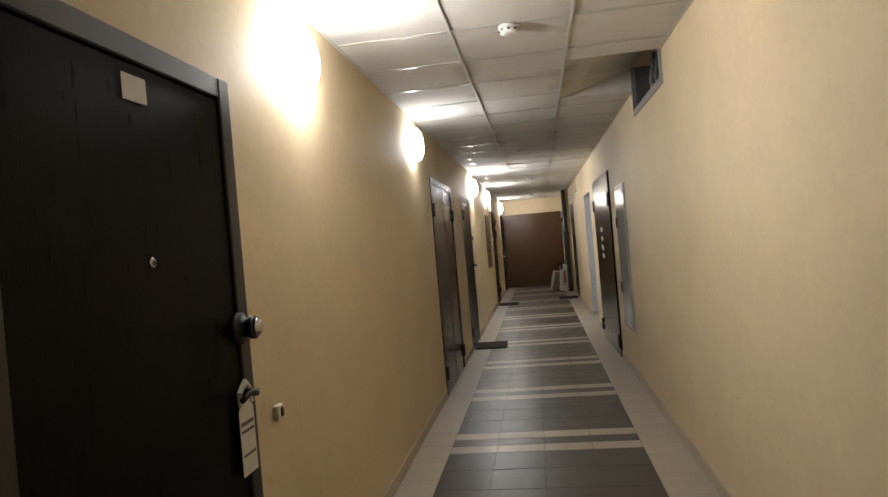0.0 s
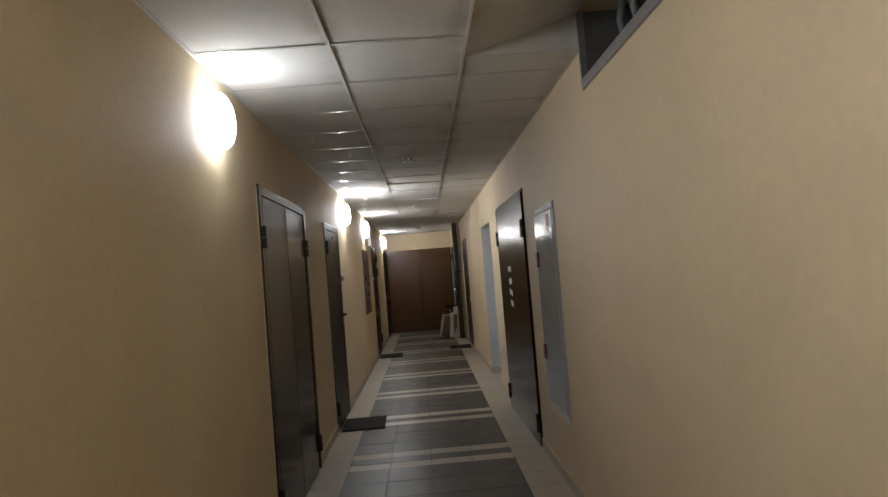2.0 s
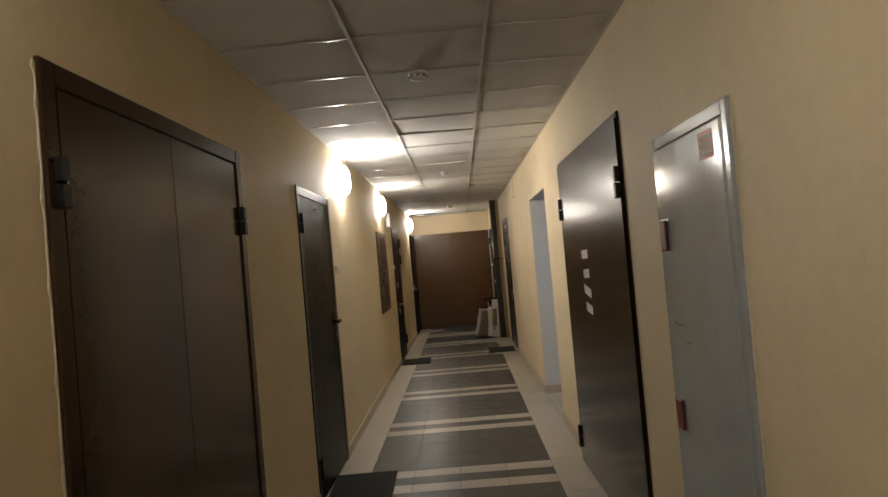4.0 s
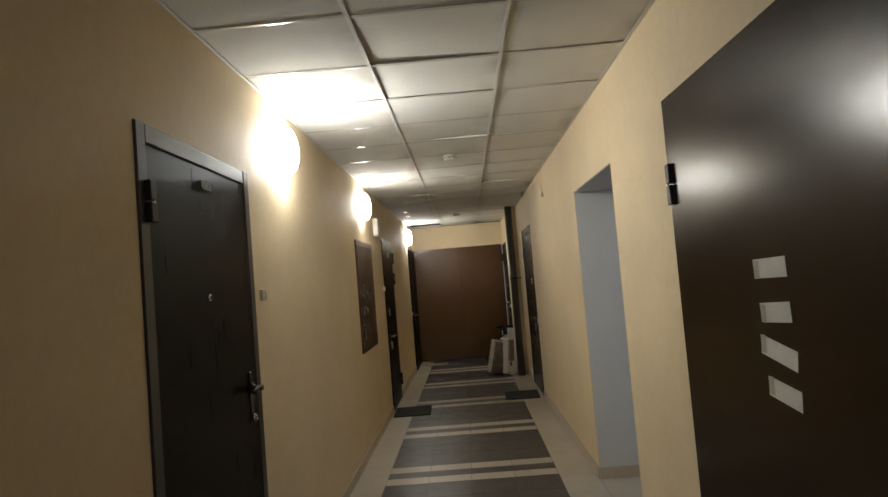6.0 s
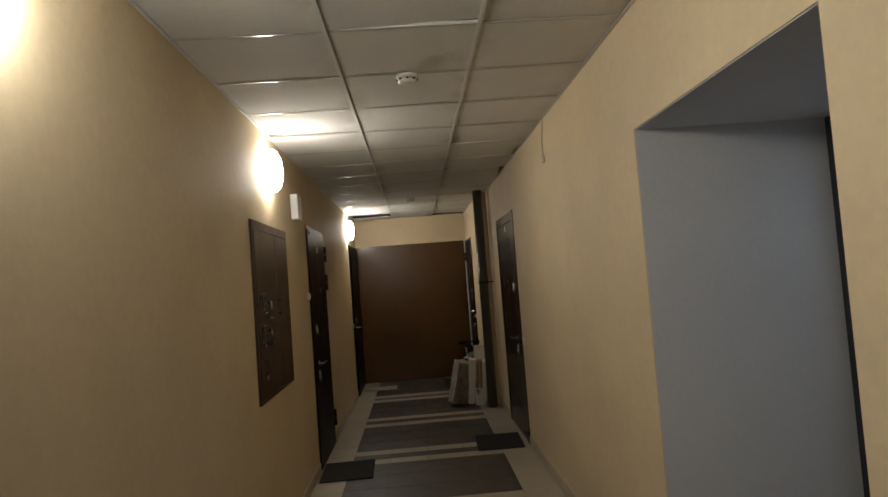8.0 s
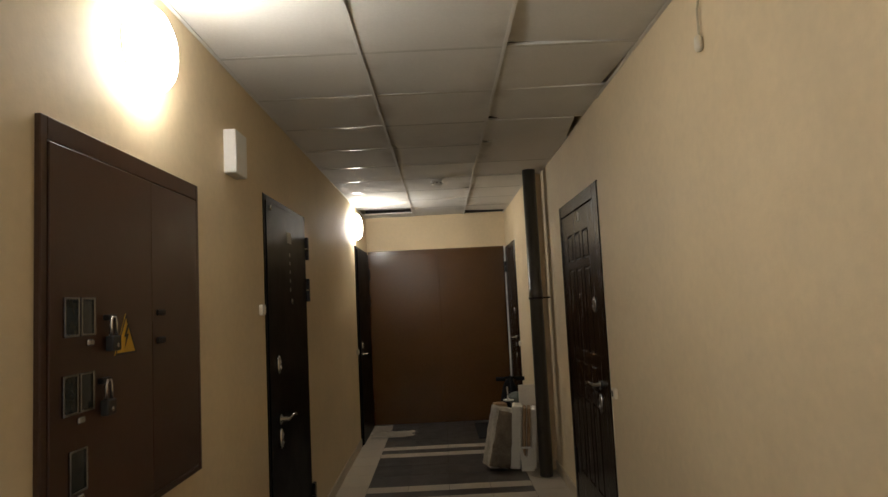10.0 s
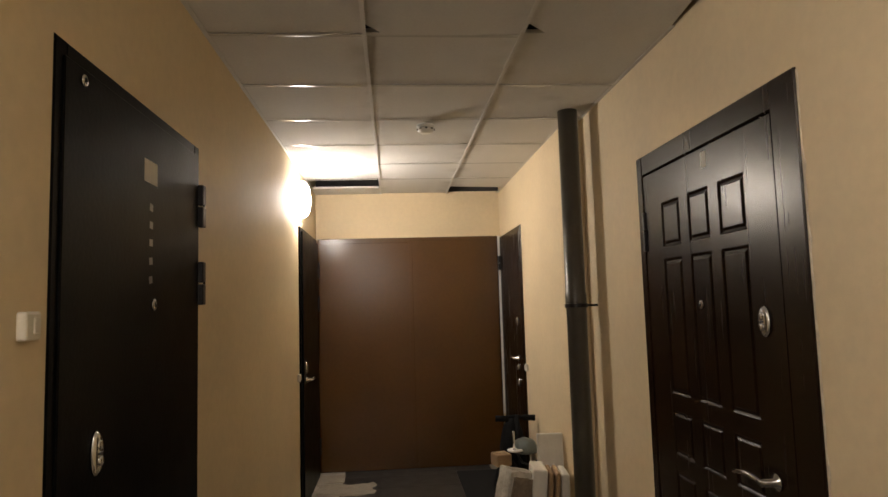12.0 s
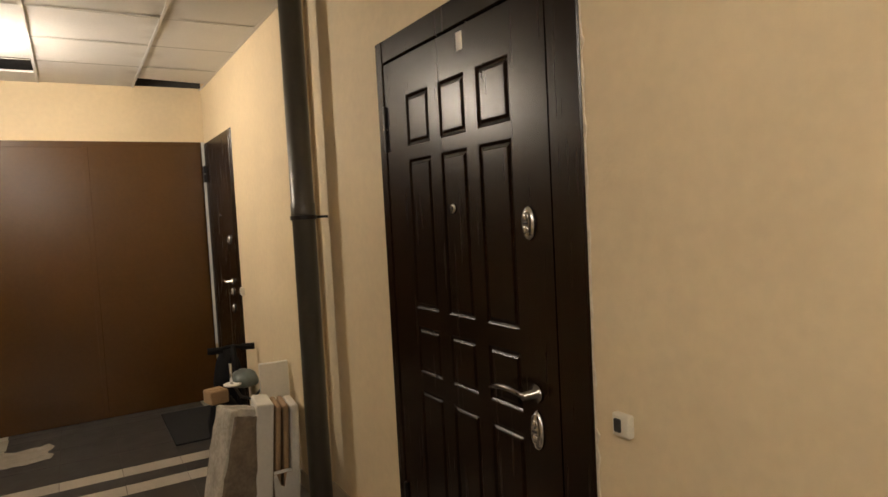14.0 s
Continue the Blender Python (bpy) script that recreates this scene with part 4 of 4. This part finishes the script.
def slab(name, mat, x, y, w, d, h, lean_back, turn, label, category, group="", bumpy=0.0, z=0.004, lean_side=0.0):
    """A flat package standing on edge: w across, d thick, h tall, turned and leaning."""
    t = thing(name, (x, y, z), label, category, group)
    bm = B()
    bx(bm, flat, -w / 2, w / 2, -d / 2, d / 2, 0, h, min(0.012, d * 0.2), 2)
    if bumpy:
        bmesh.ops.subdivide_edges(bm, edges=bm.edges, cuts=9, use_grid_fill=True)
        for v in bm.verts:
            v.co += bumpy * noise.noise_vector(v.co * 9.0) + 0.55 * bumpy * noise.noise_vector(v.co * 31.0)
    m = Matrix.Rotation(turn, 4, "Z") @ Matrix.Rotation(-lean_back, 4, "X") @ Matrix.Rotation(lean_side, 4, "Y")
    bmesh.ops.transform(bm, matrix=m, verts=bm.verts)
    low = min(v.co.z for v in bm.verts)
    bmesh.ops.translate(bm, verts=bm.verts, vec=(x, y, z - low))
    return t, part("body", bm, mat, t, "", bool(bumpy))


tw = -0.12
tp = 0.30
t, _ = slab("wrapped_package", "wrap", 0.872, 14.06, 0.195, 0.165, 0.50, 0.02, tp, "package wrapped in wrinkled bubble film, leaning on the cartons", "package", bumpy=0.011, lean_side=0.24)
bm = B()
bx(bm, flat, -0.090, 0.096, -0.091, -0.085, 0.012, 0.470)
bmesh.ops.subdivide_edges(bm, edges=bm.edges, cuts=10, use_grid_fill=True)
for v in bm.verts:
    v.co += 0.008 * noise.noise_vector(v.co * 11.0) + 0.006 * noise.noise_vector(v.co * 37.0)
bmesh.ops.transform(bm, matrix=Matrix.Translation((0.872, 14.055, 0.030)) @ Matrix.Rotation(tp, 4, "Z") @ Matrix.Rotation(0.24, 4, "Y"), verts=bm.verts)
part("cardboard_face", bm, "kraft", t, "brown board showing through the film", True)
slab("white_box", "foam", 1.047, 14.11, 0.085, 0.24, 0.52, 0.03, tw, "white flat carton standing on edge", "carton", "stored flat cartons", lean_side=0.08)
slab("cardboard_box", "card", 1.117, 14.11, 0.030, 0.23, 0.50, 0.03, tw, "brown cardboard sheet pack standing on edge", "carton", "stored flat cartons", lean_side=0.07)
slab("cardboard_box", "card", 1.158, 14.10, 0.028, 0.23, 0.50, 0.03, tw, "brown cardboard sheet pack standing on edge", "carton", "stored flat cartons", lean_side=0.06)
slab("white_box", "foam", 1.205, 14.10, 0.045, 0.24, 0.49, 0.03, tw, "white flat carton standing on edge", "carton", "stored flat cartons", lean_side=0.05)
slab("foam_board", "foam", 1.208, 14.30, 0.155, 0.03, 0.66, 0.03, -0.06, "white foam board leaning upright behind the cartons", "board")
tie = thing("tape_strip", (1.12, 13.96, 0.2), "white tape strip tied round the cartons", "tape")
part("band", bx(B(), lambda u, n, z: Vector((u, 13.972 - n, z)), 1.085, 1.175, 0.0, 0.006, 0.185, 0.20), "paper", tie)

sl = thing("carton_sleeve", (1.13, 13.97, 0.004), "white folded card sleeve round the foot of the cartons", "sleeve")
bm = B()
cor = [(1.083, 0.004), (1.190, 0.004), (1.184, 0.186), (1.146, 0.186), (1.132, 0.118), (1.112, 0.130), (1.096, 0.186), (1.080, 0.186)]
lo = [bm.verts.new((u, 13.962 - 0.02 * z, z)) for u, z in cor]
hi = [bm.verts.new((u, 13.958 - 0.02 * z, z)) for u, z in cor]
bm.faces.new(lo)
bm.faces.new(hi)
for i in range(len(cor)):
    bm.faces.new((lo[i], lo[(i + 1) % len(cor)], hi[(i + 1) % len(cor)], hi[i]))
part("front", bm, "foam", sl)

# kick scooter, bag, helmet and a box behind the cartons
t = thing("kick_scooter", (1.14, 15.05, 0.004), "black folded kick scooter with rubber grips", "scooter")
part("deck", bx(B(), flat, 1.10, 1.20, 14.80, 15.25, 0.06, 0.085, 0.008), "black_fabric", t)
part("stem", tube(B(), [(1.15, 14.84, 0.08), (1.145, 14.93, 0.40), (1.14, 15.0, 0.66)], 0.017, 12), "black_fabric", t, "", True)
part("handlebar", tube(B(), [(1.0, 15.02, 0.64), (1.14, 15.0, 0.655), (1.265, 14.98, 0.63)], 0.012, 10), "black_fabric", t, "", True)
for x0, x1 in ((0.99, 1.08), (1.19, 1.275)):
    part("grip", tube(B(), [(x0, 15.01, 0.64), (x1, 14.995, 0.638)], 0.021, 12), "black_fabric", t, "black rubber grip", True)
for y0 in (14.78, 15.28):
    wdisc = lambda u, n, z, y0=y0: Vector((1.15 + n, y0 + u, 0.065 + z))
    tyre = part("wheel", lathe(B(), wdisc, 0, 0, [(0.05, -0.014), (0.061, -0.01), (0.061, 0.01), (0.05, 0.014)], 24), "black_fabric", t, "", True)
    part("hub", lathe(B(), wdisc, 0, 0, [(0.016, -0.018), (0.018, -0.016), (0.018, 0.016), (0.016, 0.018)], 16), "hinge", tyre)


def lumpy(name, mat, c, r, seed, label, category, wild=0.18):
    t = thing(name, (c[0], c[1], c[2] - r[2]), label, category)
    bm = B()
    bmesh.ops.create_icosphere(bm, subdivisions=3, radius=1.0)
    for v in bm.verts:
        v.co += wild * noise.noise_vector(v.co * 1.7 + Vector((seed, 0, 0)))
        v.co = Vector(c) + Vector((r[0] * v.co.x, r[1] * v.co.y, r[2] * max(v.co.z, -0.92)))
    part("body", bm, mat, t, "", True)


lumpy("bag", "black_fabric", (1.07, 15.03, 0.175), (0.10, 0.13, 0.18), 2, "black fabric bag stuffed on the floor", "bag")
lumpy("rucksack", "black_fabric", (1.14, 15.18, 0.31), (0.10, 0.10, 0.31), 7, "black rucksack standing by the scooter", "bag", 0.12)
t, _ = slab("small_carton", "card", 1.008, 14.93, 0.115, 0.12, 0.085, 0.0, 0.25, "small open brown cardboard box on the bag", "box", z=0.335)
part("flap", bx(B(), flat, 0.965, 1.045, 14.90, 14.95, 0.4215, 0.4250), "card", t)
t = thing("helmet", (1.19, 14.88, 0.40), "grey-green bicycle helmet resting on the bag", "helmet")
bm = B()
bmesh.ops.create_uvsphere(bm, u_segments=28, v_segments=16, radius=1.0)
for v in bm.verts:
    z = v.co.z if v.co.z > -0.25 else -0.25
    groove = 0.93 if abs(math.sin(v.co.x * 5.2)) > 0.93 and v.co.z > 0.1 else 1.0
    v.co = Vector((1.170 + 0.088 * v.co.x * groove, 14.88 + 0.11 * v.co.y * groove, 0.452 + 0.075 * z * groove))
part("shell", bm, "helmet", t, "", True)
part("strap", tube(B(), [(1.10, 14.83, 0.44), (1.13, 14.79, 0.38), (1.19, 14.77, 0.36), (1.25, 14.80, 0.40), (1.275, 14.86, 0.45)], 0.008, 8), "dark_plastic", t, "black chin strap", True)
t = thing("round_plate", (1.075, 14.78, 0.455), "white round plate with a thin metal rod", "plate")
part("plate", lathe(B(), lambda u, n, z: Vector((1.085 + u, 14.80 + z, 0.455 + n)), 0, 0, [(0.0, 0.0), (0.050, 0.002), (0.055, 0.010), (0.045, 0.014), (0, 0.01)], 24), "white", t, "", True)
part("rod", tube(B(), [(1.08, 14.80, 0.46), (1.075, 14.79, 0.59)], 0.009, 10), "steel", t, "", True)

# ---------- floor ----------
bm = bx(B(), flat, XL - 0.3, nx1 + 1.2, YS - 0.3, YE + 0.4, -0.12, 0.0)
floor = tagged(part("floor", bm, "grout"), "grey tile floor with pale stripes and beige borders", "floor", kind="structure")
BAND = (-0.168, 1.117)
TW = (BAND[1] - BAND[0]) / 4
PERIOD, FIRST, GROUP = 1.39, 2.14, 0.435
rows_f = []
k0 = int((YS - FIRST) / PERIOD) - 1
for k in range(k0, 12):
    y = FIRST + PERIOD * k
    s = GROUP / 3
    stripe = "light_tile" if y < 16.0 else "dark_tile"
    rows_f += [(y, y + s, stripe), (y + s, y + 2 * s, "dark_tile"), (y + 2 * s, y + 3 * s, stripe)]
    d = (PERIOD - GROUP) / 3
    rows_f += [(y + GROUP + d * i, y + GROUP + d * (i + 1), "dark_tile") for i in range(3)]
tiles = []
for y0, y1, m in rows_f:
    y1 = min(y1, YE - 0.01)
    if y1 < YS + 0.02 or y0 > YE - 0.03:
        continue
    for c in range(4):
        tiles.append((BAND[0] + TW * c, BAND[0] + TW * (c + 1), y0, y1, m, "stripe_tile" if m == "light_tile" or y1 - y0 < 0.2 else "dark_tile"))
y = YS
while y < YE - 0.05:
    y1 = min(y + 0.318, YE)
    tiles.append((XL, BAND[0], y, y1, "light_tile", "border_tile"))
    tiles.append((BAND[1], XR, y, y1, "light_tile", "border_tile"))
    y += 0.318
for i in range(3):
    for j in range(4):
        xa, ya = XR + 0.27 * i, ny0 + (ny1 - ny0) / 4 * j
        tiles.append((xa, min(xa + 0.27, nx1), ya, ya + (ny1 - ny0) / 4, "light_tile", "niche_tile"))

shared = {}
rest = {"light_tile": B(), "dark_tile": B()}
G = 0.0016


def tile_mesh(w, d, m):
    key = (round(w, 3), round(d, 3), m)
    if key not in shared:
        bm = B()
        e = 0.0012
        low = [(-w / 2 + G, -d / 2 + G), (w / 2 - G, -d / 2 + G), (w / 2 - G, d / 2 - G), (-w / 2 + G, d / 2 - G)]
        a = [bm.verts.new((x, y, 0.0)) for x, y in low]
        b = [bm.verts.new((x, y, 0.0032)) for x, y in low]
        c = [bm.verts.new((x - e * (1 if x > 0 else -1), y - e * (1 if y > 0 else -1), 0.004)) for x, y in low]
        for p, q in ((a, b), (b, c)):
            for i in range(4):
                bm.faces.new((p[i], p[(i + 1) % 4], q[(i + 1) % 4], q[i]))
        bm.faces.new(c)
        bmesh.ops.recalc_face_normals(bm, faces=bm.faces)
        me = bpy.data.meshes.new("floor_tile")
        bm.to_mesh(me)
        bm.free()
        me.materials.append(M[m])
        shared[key] = me
    return shared[key]


trnd = random.Random(11)
for x0, x1, y0, y1, m, name in tiles:
    if y0 < 0.4:
        bx(rest[m], flat, x0 + G, x1 - G, y0 + G, y1 - G, 0.0, 0.004)
        continue
    ob = new(name, tile_mesh(x1 - x0, y1 - y0, m))
    ob.parent = floor
    ob.location = ((x0 + x1) / 2, (y0 + y1) / 2, trnd.uniform(-0.0004, 0.0))
for m, bm in rest.items():
    tagged(part("tile_field", bm, m, floor), "floor tiles", kind="stuff")

# ---------- skirting ----------
def skirting(P, spans):
    for a, b in spans:
        u = a
        while u < b - 0.01:
            v = min(u + 0.318, b)
            if v - u > 0.02:
                skirt.append((P, u, v))
            u = v


skirt = []
skirting(left, [(YS, D0[0]), (D0[1], D1[0]), (D1[1], D2[0]), (D2[1], D3[0]), (D3[1], D5[0])])
skirting(right, [(YS, RD[0]), (RD[1], NICHE[0]), (NICHE[1], D4[0]), (D4[1], STEP)])
skirting(right_far, [(STEP, D6[0])])
skirting(lambda u, n, z: Vector((u, ny1 - 0.004 - n, z)), [(XR + 0.002, nx1)])
skirting(lambda u, n, z: Vector((u, ny0 + 0.004 + n, z)), [(XR + 0.002, nx1)])
base = thing("baseboard", (XL, 0, 0.004), "low beige ceramic skirting tiles along the walls", "baseboard", kind="structure")
for P, u, v in skirt:
    part("skirting_tile", bx(B(), P, u + 0.001, v - 0.001, 0.0005, 0.010, 0.004, 0.085), "skirting", base)
